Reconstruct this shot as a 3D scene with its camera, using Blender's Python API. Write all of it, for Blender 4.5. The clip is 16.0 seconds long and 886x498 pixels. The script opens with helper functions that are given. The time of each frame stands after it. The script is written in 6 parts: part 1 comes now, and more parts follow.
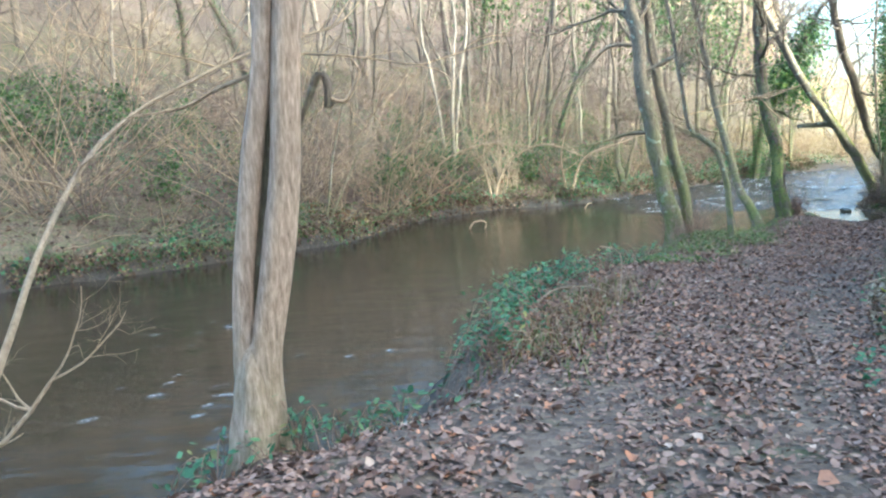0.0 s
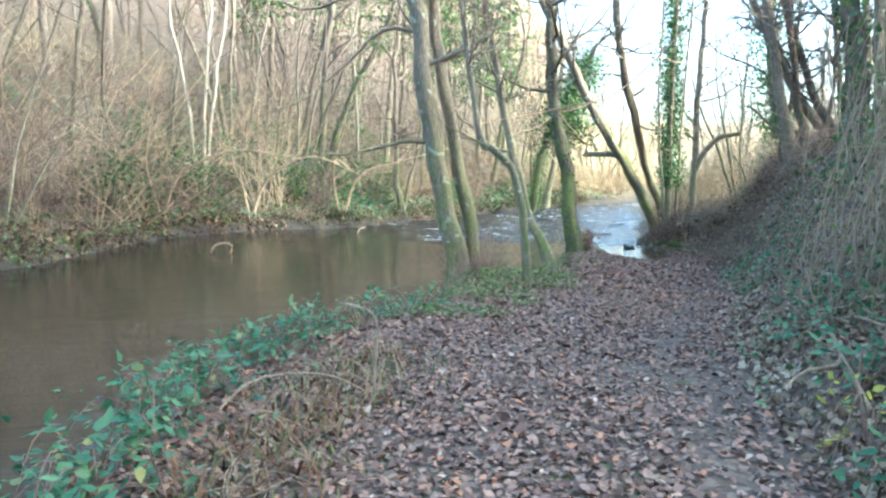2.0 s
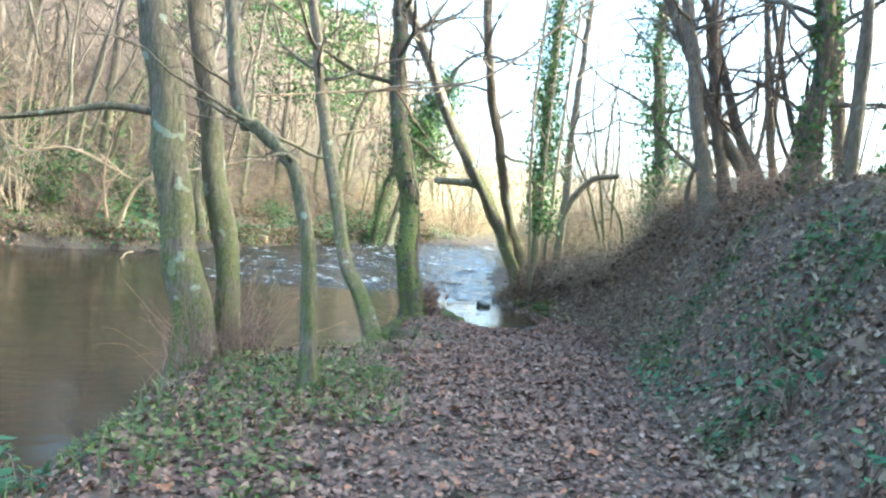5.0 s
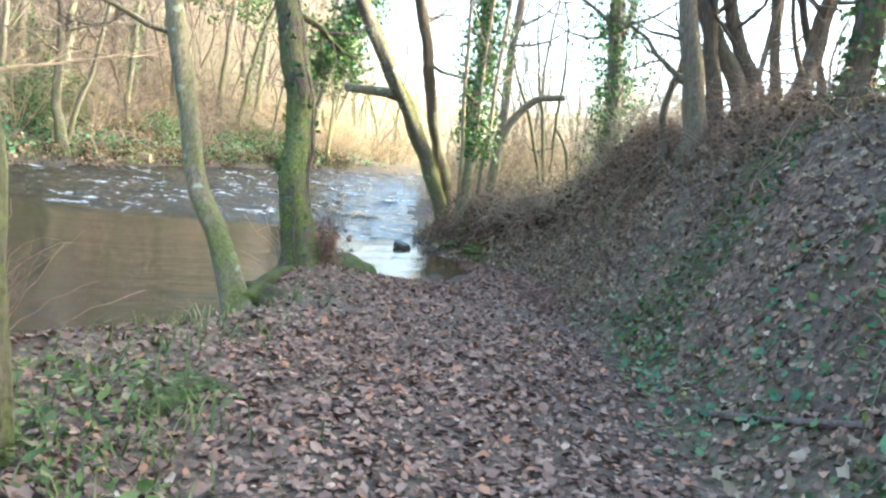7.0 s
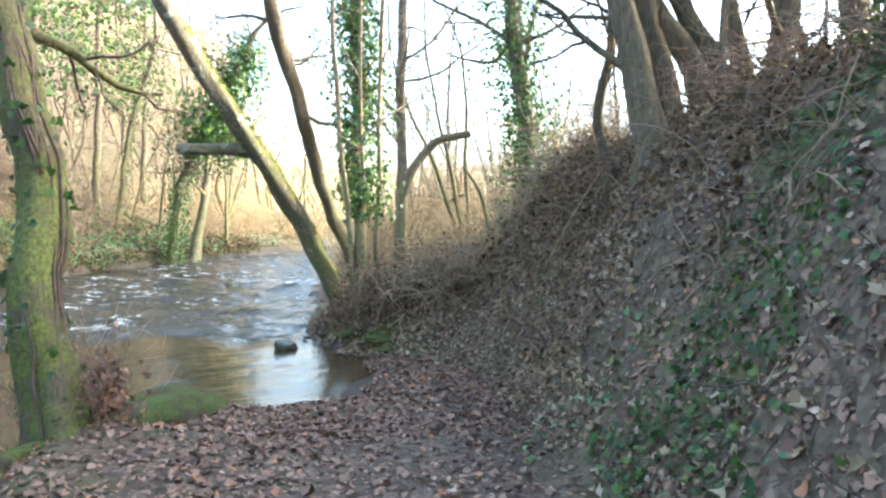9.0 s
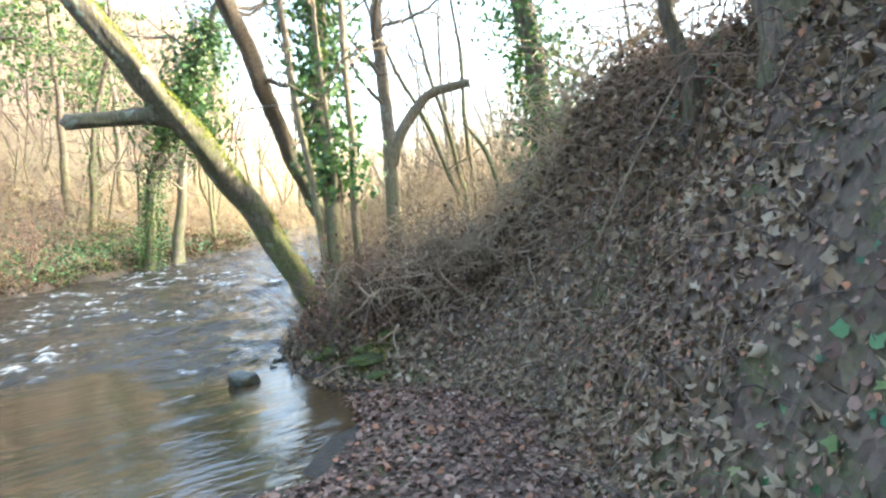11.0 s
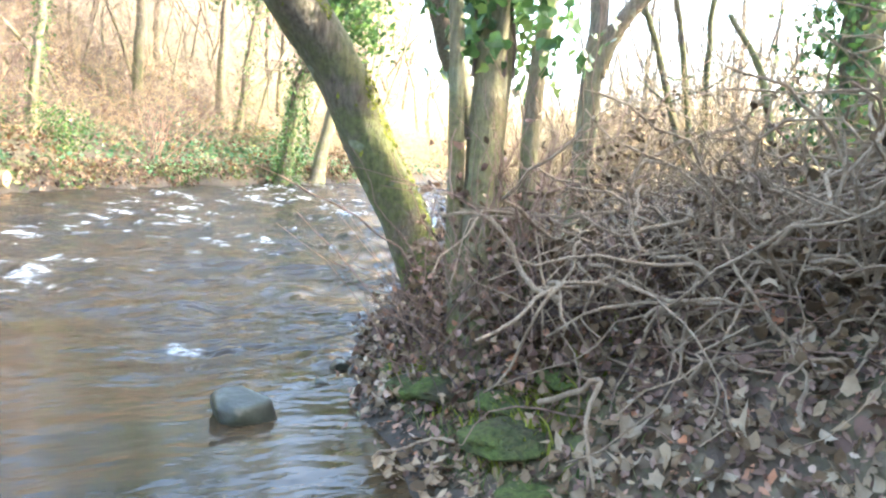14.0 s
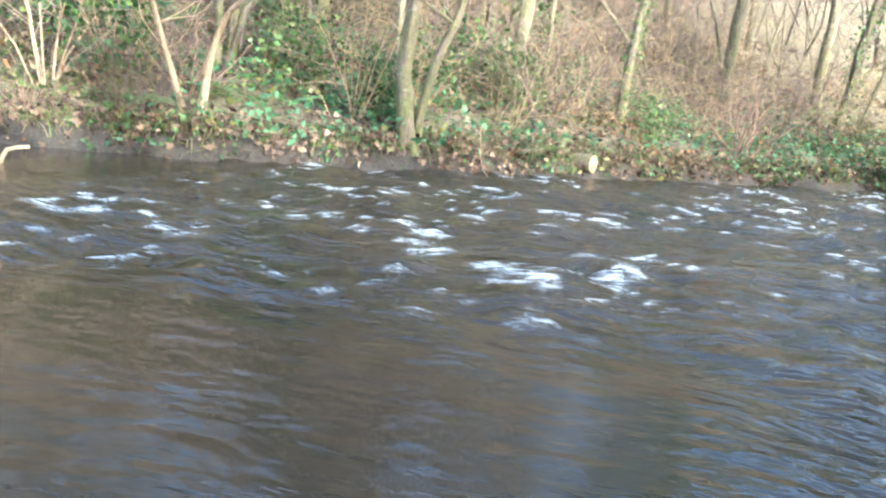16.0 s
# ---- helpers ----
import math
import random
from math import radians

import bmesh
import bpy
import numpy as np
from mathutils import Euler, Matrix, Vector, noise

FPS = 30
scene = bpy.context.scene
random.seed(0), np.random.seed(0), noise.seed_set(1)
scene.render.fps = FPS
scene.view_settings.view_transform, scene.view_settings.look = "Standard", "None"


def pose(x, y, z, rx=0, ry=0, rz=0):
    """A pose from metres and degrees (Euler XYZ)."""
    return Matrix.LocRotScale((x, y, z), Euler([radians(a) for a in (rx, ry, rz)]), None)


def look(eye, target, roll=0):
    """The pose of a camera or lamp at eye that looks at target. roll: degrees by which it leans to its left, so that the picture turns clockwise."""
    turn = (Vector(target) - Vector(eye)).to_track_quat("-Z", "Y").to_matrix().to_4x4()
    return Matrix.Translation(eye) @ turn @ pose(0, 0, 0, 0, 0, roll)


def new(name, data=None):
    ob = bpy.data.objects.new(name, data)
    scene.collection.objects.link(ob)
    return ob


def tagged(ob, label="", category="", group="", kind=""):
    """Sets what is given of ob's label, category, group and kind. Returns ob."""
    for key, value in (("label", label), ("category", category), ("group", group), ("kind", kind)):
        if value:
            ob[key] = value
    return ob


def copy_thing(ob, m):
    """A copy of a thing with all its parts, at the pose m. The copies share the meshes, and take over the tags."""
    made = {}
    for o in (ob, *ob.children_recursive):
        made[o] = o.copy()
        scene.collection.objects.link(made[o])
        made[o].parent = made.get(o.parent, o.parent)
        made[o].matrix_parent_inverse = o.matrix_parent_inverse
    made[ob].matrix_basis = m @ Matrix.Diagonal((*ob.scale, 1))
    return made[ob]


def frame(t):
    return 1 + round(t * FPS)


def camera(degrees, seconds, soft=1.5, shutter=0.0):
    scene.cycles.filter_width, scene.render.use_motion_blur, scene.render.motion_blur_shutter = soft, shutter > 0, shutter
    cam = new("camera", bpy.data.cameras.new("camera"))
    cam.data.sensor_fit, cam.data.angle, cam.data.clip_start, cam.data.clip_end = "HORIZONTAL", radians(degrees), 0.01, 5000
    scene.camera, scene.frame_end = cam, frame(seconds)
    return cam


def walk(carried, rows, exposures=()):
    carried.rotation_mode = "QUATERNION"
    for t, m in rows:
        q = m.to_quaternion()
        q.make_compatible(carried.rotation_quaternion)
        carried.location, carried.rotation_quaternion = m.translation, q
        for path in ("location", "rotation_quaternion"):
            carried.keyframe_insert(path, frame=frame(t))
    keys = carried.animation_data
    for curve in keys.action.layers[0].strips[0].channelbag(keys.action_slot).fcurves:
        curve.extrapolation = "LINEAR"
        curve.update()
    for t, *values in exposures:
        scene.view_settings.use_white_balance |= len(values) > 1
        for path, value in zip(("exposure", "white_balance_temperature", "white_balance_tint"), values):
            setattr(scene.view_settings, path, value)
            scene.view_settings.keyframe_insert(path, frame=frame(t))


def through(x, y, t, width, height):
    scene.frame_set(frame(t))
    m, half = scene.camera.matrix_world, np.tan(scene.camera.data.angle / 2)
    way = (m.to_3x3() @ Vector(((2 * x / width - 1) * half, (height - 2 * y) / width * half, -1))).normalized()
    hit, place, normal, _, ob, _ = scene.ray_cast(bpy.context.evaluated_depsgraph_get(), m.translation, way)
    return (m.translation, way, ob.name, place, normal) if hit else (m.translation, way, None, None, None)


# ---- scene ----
cam = camera(61.7, 16.0, soft=2.3)
PATH = [
    (0, (-0.002, -0.37, 2.84), (-0.001, 1.611, 2.563), -2.6),
    (0.5, (0.188, 0.706, 2.753), (0.348, 2.679, 2.462), -2.5),
    (1, (0.459, 1.778, 2.615), (0.768, 3.735, 2.344), -1.6),
    (1.5, (0.771, 2.767, 2.533), (1.215, 4.7, 2.282), -0.2),
    (2, (1.177, 3.765, 2.461), (1.754, 5.667, 2.239), 1.3),
    (2.5, (1.587, 4.711, 2.389), (2.289, 6.575, 2.206), 2.5),
    (3, (2.158, 5.674, 2.369), (2.963, 7.499, 2.223), 3.6),
    (3.5, (2.466, 6.458, 2.289), (3.347, 8.251, 2.183), 5.5),
    (3.7, (2.664, 6.827, 2.281), (3.544, 8.62, 2.182), 5.7),
    (5.8, (4.833, 10.501, 2.218), (5.874, 12.202, 2.064), 7.5),
    (6, (5.008, 10.795, 2.182), (6.072, 12.479, 2.004), 7.7),
    (6.5, (5.456, 11.409, 2.129), (6.558, 13.062, 1.902), 8.7),
    (7, (5.941, 12.072, 2.052), (7.078, 13.697, 1.789), 9.0),
    (7.5, (6.436, 12.694, 2.022), (7.601, 14.297, 1.747), 8.2),
    (8, (7.121, 13.32, 1.976), (8.306, 14.915, 1.754), 6.2),
    (8.5, (7.726, 13.921, 1.973), (8.952, 15.495, 1.834), 4.3),
    (9, (8.408, 14.547, 1.98), (9.685, 16.084, 1.897), 0.6),
    (9.2, (8.669, 14.791, 1.986), (9.963, 16.315, 1.917), -1.0),
    (11.3, (10.662, 17.171, 1.843), (11.909, 18.726, 1.678), -4.8),
    (11.5, (10.846, 17.373, 1.82), (12.088, 18.93, 1.638), -4.7),
    (12, (11.229, 17.858, 1.778), (12.471, 19.41, 1.559), -2.4),
    (12.5, (11.659, 18.429, 1.706), (12.904, 19.976, 1.468), -0.7),
    (13, (12.189, 19.144, 1.637), (13.417, 20.702, 1.383), 1.0),
    (13.5, (12.579, 19.907, 1.552), (13.76, 21.501, 1.296), 2.7),
    (14, (12.822, 20.759, 1.44), (13.728, 22.523, 1.181), 4.3),
    (14.5, (12.847, 21.532, 1.339), (13.425, 23.427, 1.06), 5.0),
    (14.7, (12.879, 21.822, 1.281), (13.254, 23.764, 0.99), 5.3),
    (15, (12.752, 22.356, 1.187), (12.986, 24.317, 0.871), 5.6),
    (15.5, (12.594, 22.97, 1.104), (12.474, 24.935, 0.749), 6.3),
    (16, (12.487, 23.416, 1.057), (12.026, 25.326, 0.682), 5.7),
]
walk(cam, [(t, look(eye, target, roll)) for t, eye, target, roll in PATH], [(0, 3.6, 5450, -7), (1, 3.75, 5400, -8), (2, 3.78, 5400, -8), (3.5, 3.72, 5400, -9), (7, 3.95, 6000, -3), (8.5, 4.0, 6150, -3), (9, 3.9, 6200, -2), (11, 4.0, 6250, 0), (12, 4.3, 6400, 3), (13, 4.65, 6450, 4), (14, 4.75, 6250, 4), (14.5, 4.42, 5950, 1), (15, 4.15, 5700, -2), (16, 4.1, 5600, -1)])

# ---- light ----
SUN_AZ, SUN_EL = math.radians(128.0), math.radians(15.0)
SUN_DIR = Vector((math.sin(SUN_AZ) * math.cos(SUN_EL), math.cos(SUN_AZ) * math.cos(SUN_EL), math.sin(SUN_EL)))
world = bpy.data.worlds.new("sky")
scene.world = world
world.use_nodes = True
sky = world.node_tree.nodes.new("ShaderNodeTexSky")
sky.sky_type, sky.sun_disc = "NISHITA", False
sky.sun_elevation, sky.sun_rotation = SUN_EL, SUN_AZ
sky.air_density, sky.dust_density, sky.ozone_density = 0.7, 5.0, 0.4
world.node_tree.links.new(sky.outputs[0], world.node_tree.nodes["Background"].inputs[0])
world.node_tree.nodes["Background"].inputs[1].default_value = 0.15
sun = new("sun", bpy.data.lights.new("sun", "SUN"))
sun.data.energy, sun.data.angle, sun.data.color = 0.95, math.radians(0.8), (1.0, 0.95, 0.86)
sun.matrix_world = look(SUN_DIR * 100, (0, 0, 0))

rng = np.random.default_rng(11)


# ---- materials ----
def material(name, rough=0.8):
    m = bpy.data.materials.new(name)
    m.use_nodes = True
    b = m.node_tree.nodes["Principled BSDF"]
    b.inputs["Roughness"].default_value = rough
    return m, m.node_tree, b


def node(nt, kind, values=(), **links):
    n = nt.nodes.new(kind)
    for key, value in dict(values).items():
        n.inputs[key].default_value = value
    for key, socket in links.items():
        nt.links.new(socket, n.inputs[key])
    return n


def noise_tex(nt, scale, detail=4.0, rough=0.6, coord=None):
    n = node(nt, "ShaderNodeTexNoise", {"Scale": scale, "Detail": detail, "Roughness": rough})
    if coord is not None:
        nt.links.new(coord, n.inputs["Vector"])
    return n.outputs["Fac"]


def ramp(nt, fac, stops):
    n = nt.nodes.new("ShaderNodeValToRGB")
    nt.links.new(fac, n.inputs[0])
    els = n.color_ramp.elements
    while len(els) < len(stops):
        els.new(0.5)
    for e, (p, c) in zip(els, stops):
        e.position, e.color = p, (*c, 1) if len(c) == 3 else c
    return n.outputs[0]


def grey(a):
    return (a, a, a)


def mix(nt, fac, a, b, mode="MIX"):
    n = nt.nodes.new("ShaderNodeMix")
    n.data_type, n.blend_type = "RGBA", mode
    if isinstance(fac, float):
        n.inputs[0].default_value = fac
    else:
        nt.links.new(fac, n.inputs[0])
    for socket, v in ((n.inputs[6], a), (n.inputs[7], b)):
        if isinstance(v, tuple):
            socket.default_value = (*v, 1)
        else:
            nt.links.new(v, socket)
    return n.outputs[2]


def calc(nt, op, a, b):
    n = nt.nodes.new("ShaderNodeMath")
    n.operation, n.use_clamp = op, op in ("MULTIPLY", "ADD", "SUBTRACT")
    for socket, v in zip(n.inputs, (a, b)):
        if isinstance(v, float):
            socket.default_value = v
        else:
            nt.links.new(v, socket)
    return n.outputs[0]


def bump(nt, bsdf, height, strength, distance):
    n = node(nt, "ShaderNodeBump", {"Strength": strength, "Distance": distance}, Height=height)
    nt.links.new(n.outputs[0], bsdf.inputs["Normal"])


def place(nt, sx=1.0, sy=1.0, sz=1.0, world_space=True):
    src = nt.nodes.new("ShaderNodeNewGeometry").outputs["Position"] if world_space else nt.nodes.new("ShaderNodeTexCoord").outputs["Object"]
    n = node(nt, "ShaderNodeMapping", {"Scale": (sx, sy, sz)}, Vector=src)
    return n.outputs[0]


def bark(name, dark, light, moss=0.0, moss_from=0.0, moss_to=3.0, lichen=0.0, scale=1.0):
    """Bark with long fissures, blotches, moss that thins out upwards and pale lichen spots."""
    m, nt, b = material(name, 0.9)
    co = place(nt, 1, 1, 1, world_space=False)
    long = place(nt, 9 * scale, 9 * scale, 1.6 * scale, world_space=False)
    fine = noise_tex(nt, 4.0, 6.0, 0.7, long)
    blotch = noise_tex(nt, 2.2, 3.0, 0.6, co)
    col = mix(nt, blotch, ramp(nt, fine, [(0.3, dark), (0.7, light)]), ramp(nt, fine, [(0.3, tuple(0.6 * v for v in dark)), (0.75, tuple(0.8 * v for v in light))]))
    if lichen:
        spots = ramp(nt, noise_tex(nt, 7.0, 1.0, 0.4, co), [(0.66, grey(0)), (0.7, grey(1))])
        col = mix(nt, calc(nt, "MULTIPLY", spots, lichen), col, (0.42, 0.46, 0.36))
    if moss:
        sep = node(nt, "ShaderNodeSeparateXYZ", Vector=nt.nodes.new("ShaderNodeNewGeometry").outputs["Position"])
        hi = node(nt, "ShaderNodeMapRange", {"From Min": moss_from, "From Max": moss_to, "To Min": 1.0, "To Max": 0.0}, Value=sep.outputs[2])
        patch = ramp(nt, noise_tex(nt, 2.6, 5.0, 0.7, co), [(0.38, grey(0)), (0.52, grey(1))])
        amount = calc(nt, "MULTIPLY", calc(nt, "MULTIPLY", hi.outputs[0], patch), moss)
        green = ramp(nt, noise_tex(nt, 30.0, 2.0, 0.6, co), [(0.3, (0.055, 0.072, 0.016)), (0.7, (0.20, 0.235, 0.055))])
        col = mix(nt, amount, col, green)
    nt.links.new(col, b.inputs["Base Color"])
    bump(nt, b, fine, 1.0, 0.035)
    return m


def leaf_material(name, stops, rough=0.5, through=0.0, shine=0.5):
    m, nt, b = material(name, rough)
    b.inputs["Specular IOR Level"].default_value = shine
    rnd = nt.nodes.new("ShaderNodeNewGeometry").outputs["Random Per Island"]
    col = ramp(nt, rnd, stops)
    vein = noise_tex(nt, 45.0, 2.0, 0.6, place(nt))
    col = mix(nt, 0.35, col, mix(nt, vein, (0.0, 0.0, 0.0), col), "MIX")
    nt.links.new(col, b.inputs["Base Color"])
    if through:
        t = node(nt, "ShaderNodeBsdfTranslucent", Color=col)
        s = node(nt, "ShaderNodeMixShader", {0: through})
        nt.links.new(b.outputs[0], s.inputs[1])
        nt.links.new(t.outputs[0], s.inputs[2])
        nt.links.new(s.outputs[0], nt.nodes["Material Output"].inputs[0])
    return m


M = {}
M["bark_pale"] = bark("pale_split_bark", (0.27, 0.185, 0.125), (0.76, 0.585, 0.45), 0.4, 0.2, 1.6, 0.0, 1.0)
M["bark_moss"] = bark("mossy_alder_bark", (0.085, 0.066, 0.047), (0.41, 0.34, 0.25), 0.9, 0.4, 4.4, 0.95)
M["bark_grey"] = bark("grey_brown_bark", (0.09, 0.07, 0.053), (0.33, 0.265, 0.20), 0.6, 0.5, 5.0, 0.3)
# buff bark with the warm sun on the riverside stems put into its colour
M["bark_sunny"] = bark("sunny_buff_bark", (0.13, 0.10, 0.065), (0.42, 0.33, 0.225), 0.7, 0.3, 4.0, 0.2)
M["bark_shaggy"] = bark("shaggy_mossy_bark", (0.05, 0.042, 0.028), (0.22, 0.185, 0.13), 1.0, 1.2, 5.5, 0.5)
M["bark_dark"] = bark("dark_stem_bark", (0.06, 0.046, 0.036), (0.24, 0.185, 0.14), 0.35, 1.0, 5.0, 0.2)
M["bark_far"] = bark("woodland_bark", (0.07, 0.056, 0.045), (0.25, 0.205, 0.165), 0.85, 0.3, 7.0, 0.3, 0.6)
M["bark_birch"] = bark("silvery_bark", (0.14, 0.115, 0.095), (0.40, 0.345, 0.285), 0.6, 0.5, 6.0, 0.2, 0.6)
M["twig"] = bark("twig_bark", (0.09, 0.062, 0.052), (0.23, 0.165, 0.14))
M["twig_pale"] = bark("dead_twig", (0.28, 0.20, 0.13), (0.56, 0.43, 0.295))
M["twig_straw"] = bark("sunlit_scrub_twig", (0.26, 0.19, 0.10), (0.50, 0.38, 0.22))
M["twig_grey"] = bark("weathered_twig", (0.135, 0.10, 0.085), (0.31, 0.235, 0.20))
M["twig_red"] = bark("reddish_twig", (0.23, 0.145, 0.105), (0.46, 0.31, 0.235))
M["litter"] = leaf_material("fallen_leaf", [(0.0, (0.085, 0.05, 0.038)), (0.25, (0.18, 0.108, 0.082)), (0.55, (0.275, 0.172, 0.13)), (0.85, (0.38, 0.255, 0.195)), (0.96, (0.47, 0.21, 0.11)), (1.0, (0.57, 0.46, 0.37))], 0.7, 0.0, 0.3)
M["litter_far"] = leaf_material("hillside_leaf", [(0.0, (0.04, 0.027, 0.02)), (0.4, (0.10, 0.066, 0.048)), (0.8, (0.19, 0.128, 0.09)), (1.0, (0.33, 0.225, 0.155))], 0.8, 0.0, 0.2)
M["bracken"] = leaf_material("dead_bracken", [(0.0, (0.10, 0.045, 0.022)), (0.5, (0.20, 0.105, 0.05)), (0.8, (0.29, 0.185, 0.10)), (1.0, (0.40, 0.32, 0.20))], 0.7, 0.15, 0.2)
M["litter_pale"] = leaf_material("dry_leaf", [(0.0, (0.12, 0.085, 0.055)), (0.35, (0.26, 0.19, 0.122)), (0.75, (0.38, 0.295, 0.20)), (1.0, (0.50, 0.41, 0.30))], 0.7, 0.0, 0.25)
M["ivy"] = leaf_material("ivy_leaf", [(0.0, (0.03, 0.07, 0.024)), (0.5, (0.07, 0.15, 0.045)), (0.85, (0.12, 0.22, 0.06)), (1.0, (0.22, 0.30, 0.08))], 0.35, 0.4)
M["bramble"] = leaf_material("bramble_leaf", [(0.0, (0.045, 0.13, 0.06)), (0.5, (0.10, 0.24, 0.11)), (0.85, (0.17, 0.34, 0.15)), (0.95, (0.30, 0.30, 0.10)), (1.0, (0.38, 0.34, 0.09))], 0.45, 0.35)
M["withered"] = leaf_material("withered_leaf", [(0.0, (0.07, 0.047, 0.028)), (0.4, (0.19, 0.128, 0.075)), (0.8, (0.33, 0.235, 0.145)), (1.0, (0.47, 0.36, 0.24))], 0.75, 0.1, 0.2)
M["moss_flake"] = leaf_material("moss_flake", [(0.0, (0.10, 0.12, 0.02)), (0.5, (0.22, 0.25, 0.04)), (1.0, (0.40, 0.41, 0.08))], 0.8, 0.2, 0.1)
M["yellow"] = leaf_material("yellowing_leaf", [(0.0, (0.32, 0.34, 0.05)), (1.0, (0.60, 0.56, 0.08))], 0.45, 0.35)
M["fern"] = leaf_material("fern_leaf", [(0.0, (0.04, 0.08, 0.02)), (0.6, (0.09, 0.16, 0.04)), (1.0, (0.22, 0.20, 0.08))], 0.5, 0.3)
M["grass"] = leaf_material("grass_blade", [(0.0, (0.06, 0.11, 0.025)), (0.6, (0.15, 0.22, 0.05)), (0.85, (0.27, 0.26, 0.10)), (1.0, (0.42, 0.35, 0.19))], 0.5, 0.3)
M["dead_grass"] = leaf_material("dead_grass_blade", [(0.0, (0.12, 0.08, 0.045)), (0.6, (0.23, 0.175, 0.105)), (1.0, (0.36, 0.29, 0.19))], 0.6, 0.25)


def ground_material():
    m, nt, b = material("leaf_strewn_soil", 0.85)
    co = place(nt)
    big = noise_tex(nt, 0.45, 4.0, 0.6, co)
    v = node(nt, "ShaderNodeTexVoronoi", {"Scale": 17.0, "Randomness": 1.0}, Vector=co)
    leafy = ramp(nt, node(nt, "ShaderNodeSeparateColor", Color=v.outputs["Color"]).outputs[0], [(0.0, (0.05, 0.034, 0.024)), (0.4, (0.11, 0.077, 0.053)), (0.75, (0.155, 0.112, 0.078)), (1.0, (0.23, 0.172, 0.122))])
    soil = ramp(nt, noise_tex(nt, 9.0, 6.0, 0.7, co), [(0.3, (0.055, 0.039, 0.031)), (0.7, (0.14, 0.10, 0.08))])
    col = mix(nt, ramp(nt, big, [(0.35, grey(0.35)), (0.6, grey(0.9))]), soil, leafy)
    mossy = ramp(nt, noise_tex(nt, 1.3, 5.0, 0.65, co), [(0.56, grey(0)), (0.68, grey(0.75))])
    col = mix(nt, mossy, col, ramp(nt, noise_tex(nt, 25.0, 3.0, 0.6, co), [(0.3, (0.03, 0.045, 0.012)), (0.7, (0.10, 0.12, 0.03))]))
    seam = node(nt, "ShaderNodeAttribute")
    seam.attribute_name = "moss"
    col = mix(nt, calc(nt, "MULTIPLY", seam.outputs["Fac"], ramp(nt, noise_tex(nt, 4.0, 6.0, 0.75, co), [(0.42, grey(0)), (0.66, grey(0.8))])), col, ramp(nt, noise_tex(nt, 35.0, 3.0, 0.6, co), [(0.3, (0.03, 0.045, 0.01)), (0.7, (0.12, 0.15, 0.03))]))
    # darkens the near waterline as wet soil and the far lip as painted shade
    damp_shade = node(nt, "ShaderNodeAttribute")
    damp_shade.attribute_name = "damp_shade"
    col = mix(nt, damp_shade.outputs["Fac"], col, ramp(nt, noise_tex(nt, 14.0, 5.0, 0.7, co), [(0.3, (0.016, 0.013, 0.009)), (0.7, (0.06, 0.045, 0.032))]))
    nt.links.new(mix(nt, damp_shade.outputs["Fac"], grey(0.85), grey(0.7)), b.inputs["Roughness"])
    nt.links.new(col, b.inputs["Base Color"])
    h = mix(nt, 0.5, v.outputs["Distance"], noise_tex(nt, 22.0, 5.0, 0.7, co))
    bump(nt, b, h, 0.8, 0.04)
    return m


def field_colour(m):
    """Past the river bank the soil gives way to pale winter grass."""
    nt, b = m.node_tree, m.node_tree.nodes["Principled BSDF"]
    pos = nt.nodes.new("ShaderNodeNewGeometry").outputs["Position"]
    dot = node(nt, "ShaderNodeVectorMath", {1: (0.92, -0.39, 0.0)})
    dot.operation = "DOT_PRODUCT"
    nt.links.new(pos, dot.inputs[0])
    u = node(nt, "ShaderNodeMapRange", {"From Min": 9.0, "From Max": 13.5}, Value=dot.outputs["Value"]).outputs[0]
    old = b.inputs["Base Color"].links[0].from_socket
    straw = ramp(nt, noise_tex(nt, 1.1, 6.0, 0.7, place(nt)), [(0.3, (0.125, 0.108, 0.055)), (0.7, (0.27, 0.218, 0.132))])
    nt.links.new(mix(nt, u, old, straw), b.inputs["Base Color"])


